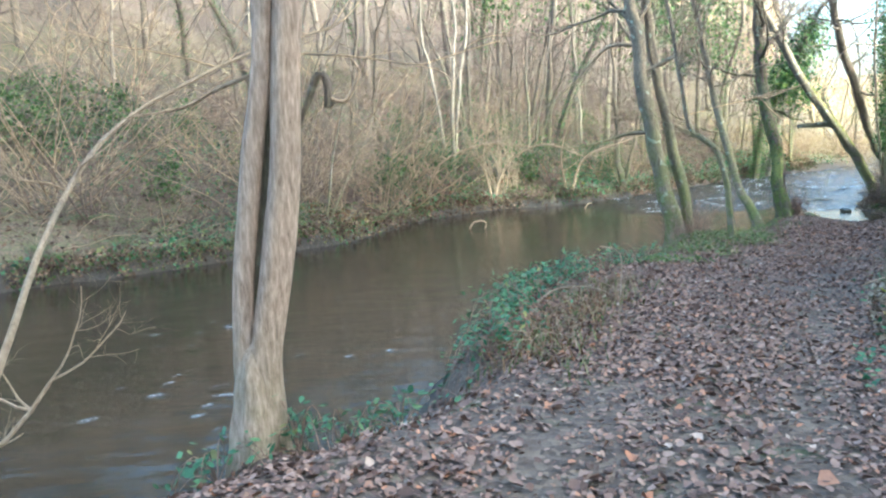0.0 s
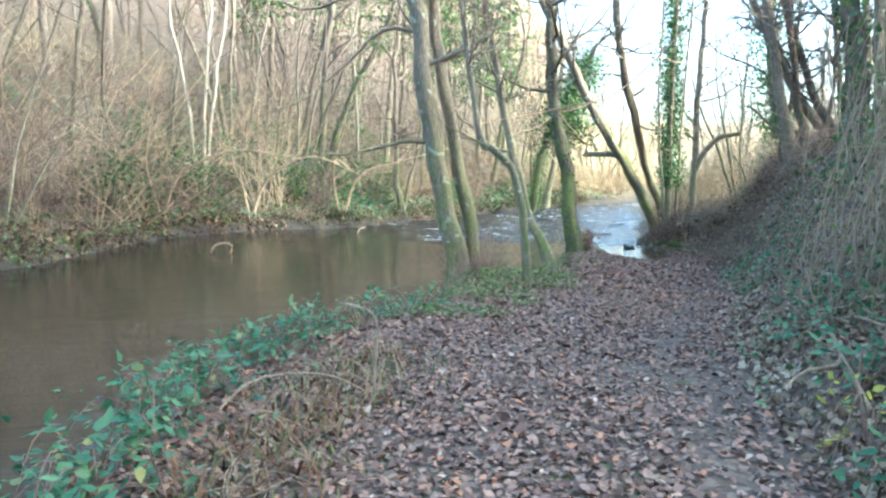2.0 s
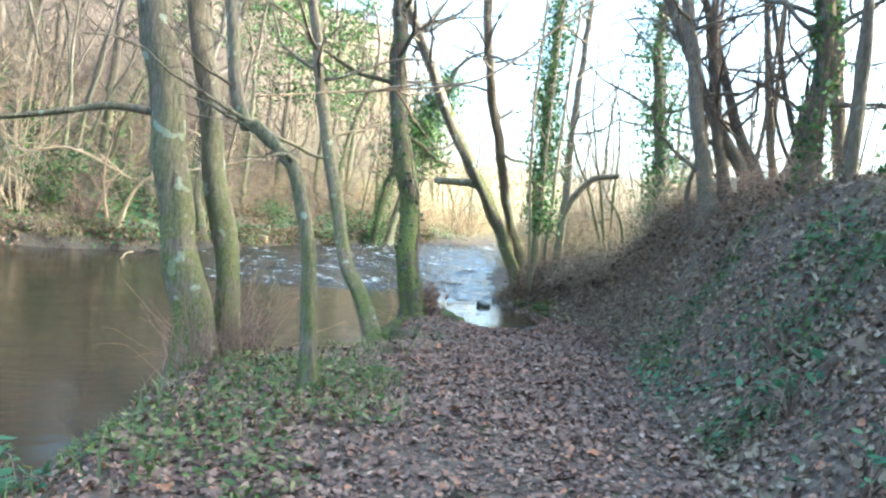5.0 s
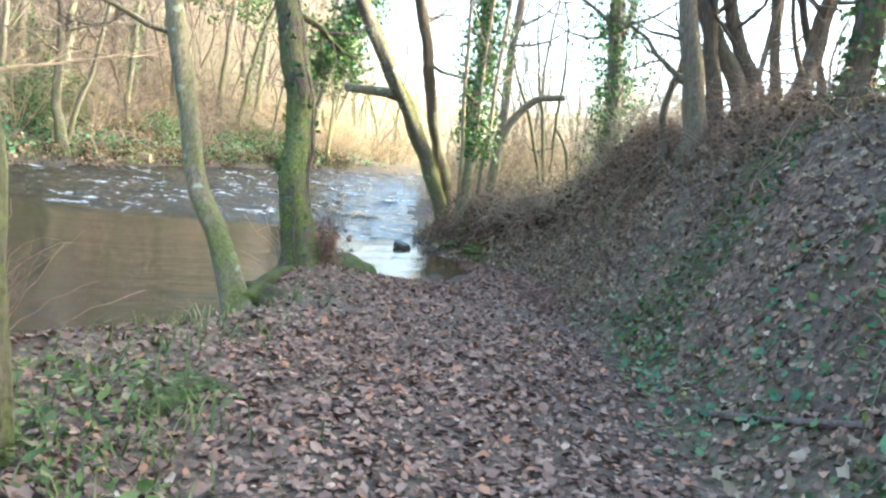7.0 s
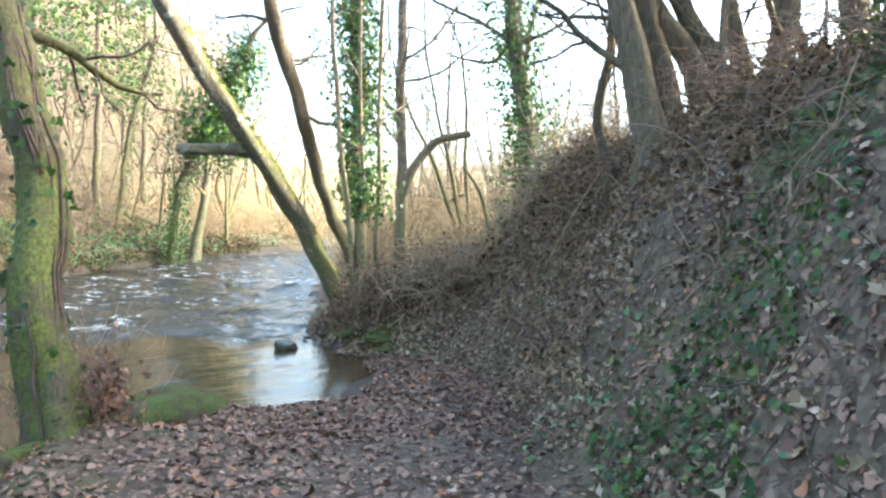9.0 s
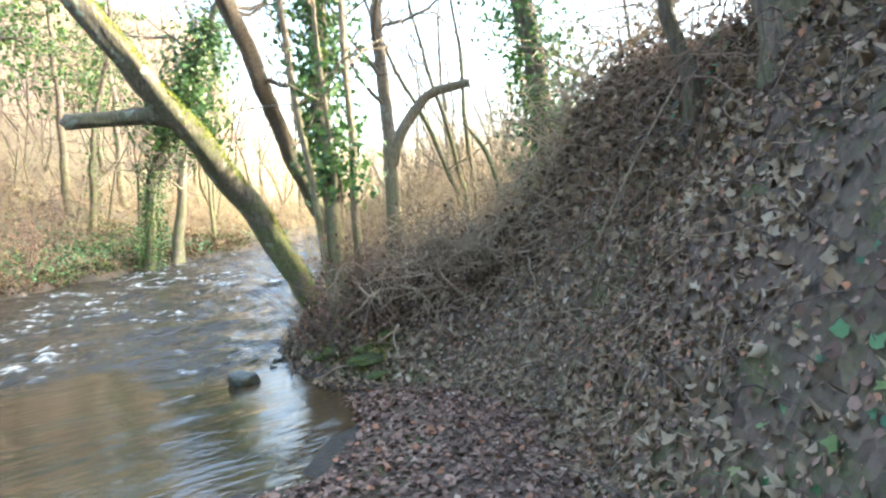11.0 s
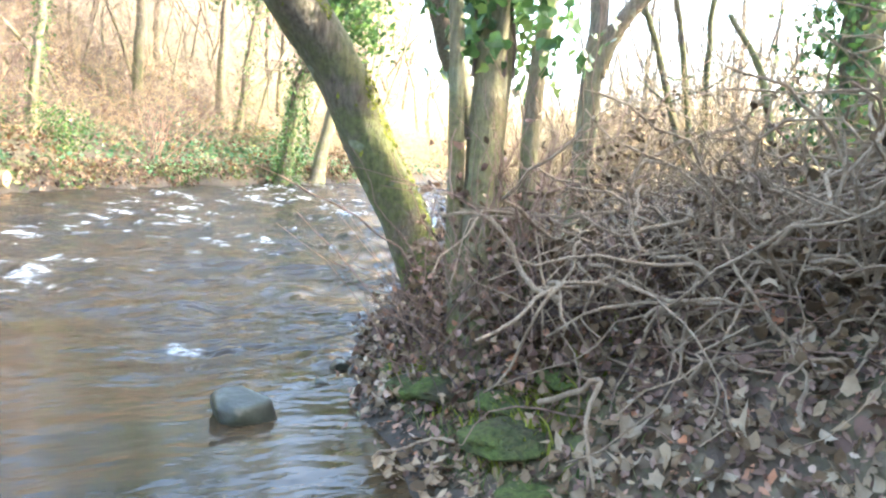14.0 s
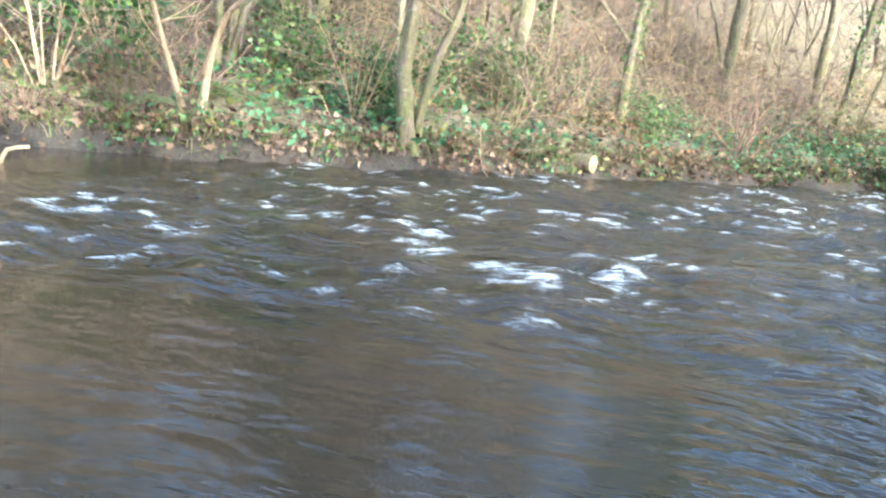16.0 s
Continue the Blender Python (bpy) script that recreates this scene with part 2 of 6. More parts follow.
def water_material():
    m, nt, b = material("peaty_river_water", 0.06)
    co = place(nt)
    att = node(nt, "ShaderNodeAttribute")
    att.attribute_name = "foam"
    streak = node(nt, "ShaderNodeMapping", {"Rotation": (0, 0, -0.9), "Scale": (0.55, 1.6, 1.0)}, Vector=co).outputs[0]
    murk = ramp(nt, noise_tex(nt, 0.5, 3.0, 0.6, co), [(0.3, (0.02, 0.016, 0.011)), (0.7, (0.034, 0.026, 0.017))])
    grain = noise_tex(nt, 13.0, 8.0, 0.9, streak)
    fac = ramp(nt, calc(nt, "MULTIPLY", att.outputs["Fac"], ramp(nt, grain, [(0.44, grey(0.0)), (0.60, grey(1.0))])), [(0.08, grey(0)), (0.6, grey(0.9))])
    bed = node(nt, "ShaderNodeAttribute")
    bed.attribute_name = "shallow"
    murk = mix(nt, bed.outputs["Fac"], murk, ramp(nt, noise_tex(nt, 3.0, 4.0, 0.6, co), [(0.3, (0.04, 0.028, 0.014)), (0.7, (0.13, 0.085, 0.04))]))
    nt.links.new(mix(nt, fac, murk, (0.62, 0.68, 0.73)), b.inputs["Base Color"])
    nt.links.new(mix(nt, fac, grey(0.09), grey(0.6)), b.inputs["Roughness"])
    b.inputs["IOR"].default_value = 1.333
    flow = node(nt, "ShaderNodeMapping", {"Rotation": (0, 0, -0.9), "Scale": (0.6, 1.5, 1.0)}, Vector=co).outputs[0]
    ripple = mix(nt, 0.2, noise_tex(nt, 1.5, 3.0, 0.5, flow), noise_tex(nt, 6.0, 3.0, 0.6, flow))
    bump(nt, b, ripple, 0.5, 0.2)
    broken = node(nt, "ShaderNodeAttribute")
    broken.attribute_name = "broken"
    lift = node(nt, "ShaderNodeMapRange", {"To Min": 0.1, "To Max": 1.0}, Value=broken.outputs["Fac"])
    nt.links.new(lift.outputs[0], b.inputs["Normal"].links[0].from_node.inputs["Strength"])
    return m


M["ground"] = ground_material()
field_colour(M["ground"])
M["water"] = water_material()


def stone_material():
    m, nt, b = material("wet_river_stone", 0.35)
    co = place(nt)
    n1 = noise_tex(nt, 6.0, 6.0, 0.7, co)
    col = ramp(nt, n1, [(0.3, (0.025, 0.026, 0.02)), (0.55, (0.06, 0.066, 0.045)), (0.75, (0.13, 0.13, 0.10))])
    nt.links.new(col, b.inputs["Base Color"])
    bump(nt, b, n1, 0.6, 0.03)
    return m


def moss_material():
    m, nt, b = material("cushion_moss", 0.95)
    co = place(nt)
    n1 = noise_tex(nt, 40.0, 4.0, 0.7, co)
    col = mix(nt, ramp(nt, noise_tex(nt, 4.0, 4.0, 0.6, co), [(0.35, grey(0)), (0.6, grey(1))]), ramp(nt, n1, [(0.3, (0.03, 0.022, 0.014)), (0.7, (0.09, 0.07, 0.045))]), ramp(nt, n1, [(0.3, (0.03, 0.05, 0.01)), (0.7, (0.13, 0.17, 0.035))]))
    nt.links.new(col, b.inputs["Base Color"])
    bump(nt, b, n1, 1.0, 0.03)
    return m


M["sawn"] = bark("sawn_wood", (0.36, 0.21, 0.11), (0.58, 0.38, 0.22))
M["stone"] = stone_material()
M["moss"] = moss_material()


# ---- mesh helpers ----
def mesh_from(name, verts, faces, mat, smooth_shade=True):
    """A mesh from an array of points and an array of faces that all have the same number of corners."""
    verts, faces = np.asarray(verts, np.float32), np.asarray(faces, np.int32)
    me = bpy.data.meshes.new(name)
    k = faces.shape[1]
    me.vertices.add(len(verts))
    me.vertices.foreach_set("co", verts.ravel())
    me.loops.add(faces.size)
    me.loops.foreach_set("vertex_index", faces.ravel())
    me.polygons.add(len(faces))
    me.polygons.foreach_set("loop_start", np.arange(0, faces.size, k, dtype=np.int32))
    me.polygons.foreach_set("use_smooth", np.full(len(faces), smooth_shade))
    me.update(calc_edges=True)
    me.validate()
    me.materials.append(mat)
    return me


def part(name, me, parent, label=""):
    ob = new(name, me)
    ob.parent = parent
    if label:
        ob["label"] = label
    return ob


def thing(name, at, label, category, group="", kind=""):
    ob = new(name)
    ob.location = at
    return tagged(ob, label, category, group, kind)


def unit(v):
    v = np.asarray(v, float)
    return v / (np.linalg.norm(v) + 1e-9)


def tubes(lines, sides=6, rough=0.0, lobes=0.0):
    """Tapered tubes along lines of (points, radii), as one array of points and one of quads."""
    vs, fs, base = [], [], 0
    ang = np.arange(sides) * 2 * math.pi / sides
    for pts, rad in lines:
        pts, rad = np.asarray(pts, float), np.asarray(rad, float)
        n = len(pts)
        tan = np.gradient(pts, axis=0)
        tan /= np.linalg.norm(tan, axis=1)[:, None] + 1e-9
        ref = np.array([0.0, 0.0, 1.0]) if abs(tan[0][2]) < 0.8 else np.array([1.0, 0.0, 0.0])
        a = np.cross(tan, ref)
        a /= np.linalg.norm(a, axis=1)[:, None] + 1e-9
        b = np.cross(tan, a)
        r = np.repeat(rad[:, None], sides, 1)
        if rough:
            lump = rng.normal(0, rough, (max(2, n // 3), sides))
            k = np.linspace(0, len(lump) - 1.001, n)
            lo = k.astype(int)
            r = r * (1 + lump[lo] * (1 - (k - lo))[:, None] + lump[np.minimum(lo + 1, len(lump) - 1)] * (k - lo)[:, None])
        if lobes:
            low = np.exp(-np.cumsum(np.linalg.norm(np.diff(pts, axis=0, prepend=pts[:1]), axis=1)) / 0.45)[:, None]
            turn = pts[0][0] * 9 + ang[None, :] + 0.25 * np.arange(n)[:, None] / sides
            r = r * (1 + lobes * (0.25 + low) * (0.6 * np.cos(3 * turn) + 0.4 * np.cos(5 * turn + 2)))
        ring = pts[:, None] + r[:, :, None] * (np.cos(ang)[None, :, None] * a[:, None] + np.sin(ang)[None, :, None] * b[:, None])
        vs.append(ring.reshape(-1, 3))
        i, j = np.meshgrid(np.arange(n - 1), np.arange(sides), indexing="ij")
        j2 = (j + 1) % sides
        fs.append(base + np.stack([i * sides + j, i * sides + j2, (i + 1) * sides + j2, (i + 1) * sides + j], -1).reshape(-1, 4))
        base += n * sides
    return np.concatenate(vs), np.concatenate(fs)


def curve(points, step=0.2):
    """Evenly spaced points on a smooth line through the given ones."""
    p = np.asarray(points, float)
    ext = np.vstack([2 * p[0] - p[1], p, 2 * p[-1] - p[-2]])
    out = []
    for k in range(1, len(ext) - 2):
        n = max(2, int(np.linalg.norm(ext[k + 1] - ext[k]) / step))
        t = np.linspace(0, 1, n, endpoint=False)[:, None]
        a, b, c, d = ext[k - 1], ext[k], ext[k + 1], ext[k + 2]
        out.append(0.5 * (2 * b + (c - a) * t + (2 * a - 5 * b + 4 * c - d) * t ** 2 + (3 * b - a - 3 * c + d) * t ** 3))
    out.append(p[-1:])
    return np.vstack(out)


def grow(r, p, d, length, radius, level, out, deepest, wiggle=0.22, rise=0.06, kids=5, n=6, spread=0.8, droop=0.0):
    """A limb that wanders and forks; each level goes into its own list."""
    d, p = unit(d), np.asarray(p, float)
    n = (n, n - 1, 2, 2)[level]
    pts = [p]
    for _ in range(n):
        d = unit(d + r.normal(0, wiggle, 3) + np.array([0, 0, rise - droop]))
        pts.append(pts[-1] + d * length / n)
    rad = np.linspace(radius, radius * 0.3, n + 1)
    out[level].append((pts, rad))
    if level < deepest:
        for _ in range(kids):
            t = r.uniform(0.25, 0.98)
            k = min(int(t * n), n - 1)
            q = np.asarray(pts[k]) + (np.asarray(pts[k + 1]) - pts[k]) * (t * n - k)
            side = unit(np.cross(d, r.normal(0, 1, 3)))
            cd = unit(unit(np.asarray(pts[k + 1]) - pts[k]) * (1 - spread * 0.55) + side * spread)
            grow(r, q, cd, length * r.uniform(0.35, 0.7), rad[k] * r.uniform(0.4, 0.62), level + 1, out, deepest, wiggle * 1.15, rise, max(2, kids - 1), n, spread, droop)


def leaves(pos, normal, size, lobes=1, curl=0.25, r=None):
    """Leaves as fans of triangles, each lying across its normal, with a random turn and a curled edge."""
    r = r or rng
    pos, normal, size = np.asarray(pos, float), np.asarray(normal, float), np.asarray(size, float)
    n = len(pos)
    if lobes == 1:
        out = np.array([(0, -0.5), (0.26, -0.2), (0.24, 0.15), (0, 0.55), (-0.24, 0.15), (-0.26, -0.2)])
    elif lobes == 3:
        out = np.array([(0, -0.42), (0.3, -0.38), (0.46, 0.0), (0.2, 0.1), (0, 0.56), (-0.2, 0.1), (-0.46, 0.0), (-0.3, -0.38)])
    elif lobes == 7:
        out = np.array([(0, -0.4), (0.3, -0.42), (0.34, -0.14), (0.56, 0.12), (0.28, 0.22), (0, 0.62), (-0.28, 0.22), (-0.56, 0.12), (-0.34, -0.14), (-0.3, -0.42)])
    else:
        out = np.array([(0.05, -0.48), (0.36, -0.34), (0.5, 0.06), (0.31, 0.3), (0, 0.6), (-0.33, 0.3), (-0.5, 0.04), (-0.34, -0.36)])
    m = len(out)
    normal = normal / (np.linalg.norm(normal, axis=1)[:, None] + 1e-9)
    a = np.cross(normal, r.normal(0, 1, (n, 3)))
    a /= np.linalg.norm(a, axis=1)[:, None] + 1e-9
    b = np.cross(normal, a)
    bend = r.normal(0, curl, (n, 1)) + curl * 0.5
    twist = r.normal(0, curl, (n, 1))
    ragged = r.uniform(0.72, 1.18, (n, m))
    x, y = out[None, :, 0] * r.uniform(0.7, 1.15, (n, 1)) * ragged, out[None, :, 1] * ragged
    h = bend * (x ** 2 * 2.2 + np.abs(y) * 0.25) + twist * x * y * 1.6
    ring = pos[:, None] + size[:, None, None] * (x[..., None] * a[:, None] + y[..., None] * b[:, None] + h[..., None] * normal[:, None])
    v = np.concatenate([pos[:, None], ring], 1).reshape(-1, 3)
    k = np.arange(m)
    f = np.stack([np.zeros(m, int), 1 + k, 1 + (k + 1) % m], -1)
    return v, (np.arange(n)[:, None, None] * (m + 1) + f[None]).reshape(-1, 3)


def blades(pos, height, width, lean, r):
    """Grass blades: bent strips of two quads that narrow upwards."""
    n = len(pos)
    ang = r.uniform(0, 2 * math.pi, n)
    a = np.stack([np.cos(ang), np.sin(ang), np.zeros(n)], -1)
    o = np.stack([-np.sin(ang), np.cos(ang), np.zeros(n)], -1) * (lean * r.uniform(0.3, 1.3, n))[:, None]
    up = np.array([0, 0, 1.0])
    h = height[:, None]
    mid, top = pos + up * h * 0.6 + o * h * 0.45, pos + up * h * 0.9 + o * h * 1.1
    w = a * width[:, None]
    v = np.stack([pos - w, pos + w, mid - w * 0.7, mid + w * 0.7, top - w * 0.12, top + w * 0.12], 1).reshape(-1, 3)
    f = np.array([[0, 1, 3, 2], [2, 3, 5, 4]])
    return v, (np.arange(n)[:, None, None] * 6 + f[None]).reshape(-1, 4)


# ---- the lie of the land ----
def smooth(a, b, x):
    t = np.clip((x - a) / (b - a), 0, 1)
    return t * t * (3 - 2 * t)


def lattice(x, y, seed):
    """Value noise from -1 to 1."""
    xi, yi = np.floor(x).astype(np.int64), np.floor(y).astype(np.int64)
    fx, fy = x - xi, y - yi
    fx, fy = fx * fx * (3 - 2 * fx), fy * fy * (3 - 2 * fy)

    def h(i, j):
        k = (i * 374761393 + j * 668265263 + seed * 144269) & 0x7FFFFFFF
        k = ((k ^ (k >> 13)) * 1274126177) & 0x7FFFFFFF
        return ((k ^ (k >> 16)) & 0xFFFF) / 32767.5 - 1
    return (h(xi, yi) * (1 - fx) + h(xi + 1, yi) * fx) * (1 - fy) + (h(xi, yi + 1) * (1 - fx) + h(xi + 1, yi + 1) * fx) * fy


def fractal(x, y, scale, seed, octaves=4):
    s, a = 0, 1
    for k in range(octaves):
        s, a, scale = s + a * lattice(x * scale, y * scale, seed + k), a * 0.5, scale * 2.1
    return s


def beside(x, y, line, extra=None):
    """Signed distance from a line (left of its course is plus) and, if given, a value carried along it."""
    best = np.full(np.shape(x), 1e9)
    sign, val = np.ones(np.shape(x)), np.zeros(np.shape(x))
    for k in range(len(line) - 1):
        (ax, ay), (bx, by) = line[k][:2], line[k + 1][:2]
        dx, dy = bx - ax, by - ay
        t = np.clip(((x - ax) * dx + (y - ay) * dy) / (dx * dx + dy * dy), 0, 1)
        ex, ey = x - ax - t * dx, y - ay - t * dy
        d = np.hypot(ex, ey)
        c = dx * ey - dy * ex
        hit = d < best - 1e-9
        best = np.where(hit, d, best)
        sign = np.where(hit, np.where(c >= 0, 1.0, -1.0), sign)
        if extra is not None:
            val = np.where(hit, extra[k] + t * (extra[k + 1] - extra[k]), val)
    return best * sign, val


NEAR_SHORE = [(-300, -160), (-60, -36), (-14, -4.5), (-6, 2.0), (-2.7, 4.3), (-1.2, 5.75), (-0.4, 7.2), (0.2, 9.2), (1.0, 10.7), (2.1, 11.9), (3.4, 13.5), (4.1, 14.9), (4.7, 16.5), (5.3, 17.5), (6.2, 18.0), (7.3, 18.3), (8.4, 19.2), (9.1, 20.5), (10.0, 21.7), (11.2, 22.3), (11.9, 21.6), (12.6, 21.3), (13.3, 21.9), (13.9, 23.0), (14.2, 24.6), (14.6, 25.7), (16.3, 28.9), (19.8, 34.5), (24, 40), (34, 47), (50, 58), (400, 260)]
FAR_SHORE = [(-300, -120), (-60, -14), (-25, 6), (-9.4, 16.6), (-6.5, 18.6), (-4.6, 20.6), (-2.7, 22.6), (-1.9, 25.2), (-0.6, 28.2), (2.2, 31.0), (6.5, 32.6), (9.3, 35.2), (13.5, 40.0), (18.4, 44.4), (24, 49), (34, 57), (50, 68), (400, 300)]
PATH_LINE = [(-14, -22), (-3, -6), (0, -0.4), (1.2, 3.8), (2.5, 6.5), (4.8, 10.5), (6.4, 12.7), (8.4, 14.5), (10.8, 17.4), (12.2, 19.1), (12.8, 20.8), (12.85, 21.8), (12.6, 23.0), (12, 26)]
PATH_HIGH = [1.5, 1.45, 1.3, 1.0, 0.83, 0.72, 0.56, 0.50, 0.34, 0.16, -0.02, -0.12, -0.36, -0.5]
BANK_TOE = [(-20, -26), (-4, -9), (0.6, -1.5), (2.2, 2.0), (3.4, 4.8), (5.2, 8.4), (6.9, 10.8), (9.4, 14.0), (11.5, 16.7), (13.3, 19.2), (14.6, 21.0), (14.75, 22.2), (14.2, 23.2), (14.15, 24.4), (14.65, 25.75), (16.6, 28.9), (20.1, 34.4), (24.3, 39.8), (34, 46.7), (50, 57.7), (400, 259.7)]
BANK_AT = [-26, -9, -1.5, 2.0, 4.8, 8.4, 10.8, 14.0, 16.7, 19.2, 20.8, 21.7, 22.4, 23.2, 24.4, 27]
BANK_WIDE = [2.4, 2.4, 2.8, 3.2, 3.3, 3.3, 2.8, 2.3, 2.1, 1.9, 2.0, 2.3, 2.8, 3.4, 4.2, 4.0]
BANK_HIGH = [4.5, 4.0, 3.0, 2.4, 2.3, 2.4, 2.6, 2.8, 3.0, 3.1, 3.0, 2.9, 2.6, 1.95, 1.2, 0.9]


def ground_at(x, y):
    x, y = np.asarray(x, float), np.asarray(y, float)
    wob = 0.25 * fractal(x, y, 0.7, 3, 3)
    n, _ = beside(x, y, NEAR_SHORE)
    f, _ = beside(x, y, FAR_SHORE)
    n, f = n + wob * 0.5, f + wob * 0.8
    _, path = beside(x, y, PATH_LINE, PATH_HIGH)
    toe, _ = beside(x, y, BANK_TOE)
    along, nose = 0.62 * x + 0.78 * y, y + 0.12 * np.clip(x - 14.5, -3, 8)
    crest, wide = np.interp(nose, BANK_AT, BANK_HIGH), np.interp(nose, BANK_AT, BANK_WIDE)
    toe = -toe + wob * 0.4
    # river bed
    bed = -0.12 - 0.55 * smooth(0.2, 3.5, np.minimum(n, -f))
    # near land: shelf with the path, then the steep bank, then the field
    land = np.maximum(path, 0.06) * smooth(-0.05, 0.85 + 0.8 * smooth(7.5, 5.8, y), -n) + 0.03 * fractal(x, y, 1.2, 9, 4)
    up = np.maximum(toe, 0)
    rise = crest * (smooth(-0.3, wide, up) - 0.034) + smooth(0.2, 1, up) * (0.12 * fractal(x, y, 1.1, 21, 4) + 0.09 * smooth(12, 15, y) * fractal(x, y, 2.7, 25, 2))
    rise = rise + 0.1 * smooth(0.0, 0.5, up) * smooth(26.2, 27.2, along)
    field = smooth(4, 12, up) * smooth(17, 26, along)
    rise = rise * (1 - field) + field * (0.9 + 0.15 * fractal(x, y, 0.15, 5, 3))
    # rising ground out of view, added to shade the upstream stretch from the sun
    rise = rise + (1 - smooth(20.5, 25.5, along)) * (0.42 * np.maximum(up - 4, 0) + 0.3 * np.maximum(up - 25, 0)) * smooth(260, 120, np.hypot(x, y))
    land = land + 0.42 * np.exp(-((x + 1.5) ** 2 + (y - 5.2) ** 2) / 0.3) * smooth(0.9, 0.3, path * smooth(-0.05, 1.65, -n)) + rise + 0.22 * np.exp(-((x - 9.75) ** 2 + (y - 20.3) ** 2) / 0.9) * smooth(0, 0.4, -n)
    # far side: low undercut lip, then the wooded hillside
    g = np.maximum(f, 0)
    hill = 1 - 0.86 * smooth(-0.5, 7.0, 0.92 * (x - 12.6) - 0.39 * (y - 23))
    far = 0.24 * smooth(0, 0.3, g) + 0.16 * smooth(0.3, 1.6, g) + hill * (0.2 * g + 0.26 * np.maximum(g - 4, 0) + 0.10 * np.maximum(g - 14, 0)) * smooth(220, 60, g) + 0.22 * smooth(0.3, 2, g) * fractal(x, y, 0.45, 33, 5)
    z = np.where(n > 0, np.where(f > 0, far, bed), land)
    r = np.hypot(x - 10, y - 20)
    return z + 16 * smooth(110, 330, r) + 22 * smooth(300, 600, r) * (0.6 + 0.4 * lattice(x * 0.008, y * 0.008, 77))


def shore_dist(x, y):
    n, _ = beside(np.asarray(x, float), np.asarray(y, float), NEAR_SHORE)
    f, _ = beside(np.asarray(x, float), np.asarray(y, float), FAR_SHORE)
    return n, f


def normals_at(x, y, e=0.06):
    dx = (ground_at(x + e, y) - ground_at(x - e, y)) / (2 * e)
    dy = (ground_at(x, y + e) - ground_at(x, y - e)) / (2 * e)
    n = np.stack([-dx, -dy, np.ones_like(dx)], -1)
    return n / np.linalg.norm(n, axis=1)[:, None]


def spaced(a, b, step, lo, hi):
    """Even steps from a to b, then wider and wider ones out to lo and hi."""
    mid = list(np.arange(a, b + step / 2, step))
    s, v, out = step, mid[-1], []
    while v < hi:
        s *= 1.09
        v += s
        out.append(v)
    s, v, back = step, mid[0], []
    while v > lo:
        s *= 1.09
        v -= s
        back.append(v)
    return np.array(back[::-1] + mid + out)


def sheet(xs, ys):
    X, Y = np.meshgrid(xs, ys, indexing="ij")
    i, j = np.meshgrid(np.arange(len(xs) - 1), np.arange(len(ys) - 1), indexing="ij")
    w = len(ys)
    return X.ravel(), Y.ravel(), np.stack([i * w + j, (i + 1) * w + j, (i + 1) * w + j + 1, i * w + j + 1], -1).reshape(-1, 4)


gx, gy, gf = sheet(spaced(-5, 19, 0.16, -900, 900), spaced(2, 31, 0.16, -900, 900))
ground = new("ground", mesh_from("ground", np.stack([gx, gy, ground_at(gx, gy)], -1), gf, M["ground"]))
toe_, _ = beside(gx, gy, BANK_TOE)
shore_, _ = beside(gx, gy, NEAR_SHORE)
mossy = np.maximum(np.exp(-((toe_ + 0.15) / 0.3) ** 2), np.exp(-((shore_ + 0.5) / 0.4) ** 2)) * smooth(12, 15, gy) * smooth(30, 27, gy)
mossy = np.maximum(mossy, smooth(1.0, 0.5, np.hypot(gx - 14.4, gy - 23.6)))
mossy = np.maximum(mossy, smooth(0.25, 0.55, fractal(gx, gy, 0.9, 131, 3)) * smooth(0.1, -0.3, toe_) * smooth(-3.2, -2.2, toe_) * smooth(10, 13, gy))
far_, _ = beside(gx, gy, FAR_SHORE)
mossy = np.maximum(mossy, 0.8 * smooth(0.3, 0.8, far_) * smooth(24, 18, far_))
ground.data.attributes.new("moss", "FLOAT", "POINT").data.foreach_set("value", mossy.astype(np.float32))
# far term: painted shade on the lip's face; near term: wet shore soil
damp_shade = np.maximum(smooth(0.6, 0.3, far_ + 0.2 * fractal(gx, gy, 0.9, 161, 3)) * smooth(-2, -1, far_), smooth(-0.45, -0.15, shore_ + 0.15 * fractal(gx, gy, 1.1, 163, 2)) * smooth(2, 1, shore_))
ground.data.attributes.new("damp_shade", "FLOAT", "POINT").data.foreach_set("value", damp_shade.astype(np.float32))
tagged(ground, "brown leaf-strewn earth of track, banks and wooded hillside", "ground", kind="structure")


def rapids(x, y):
    """How broken the water runs: smooth upstream, a riffle along the far side and past the ford."""
    across = smooth(26.0, 27.6, y + 0.5 * lattice(x * 0.6, y * 0.6, 7)) * smooth(5.5, 8.5, x + 0.1 * (y - 30))
    return np.maximum(across, smooth(12.4, 13.8, x) * smooth(24.2, 25.8, y))


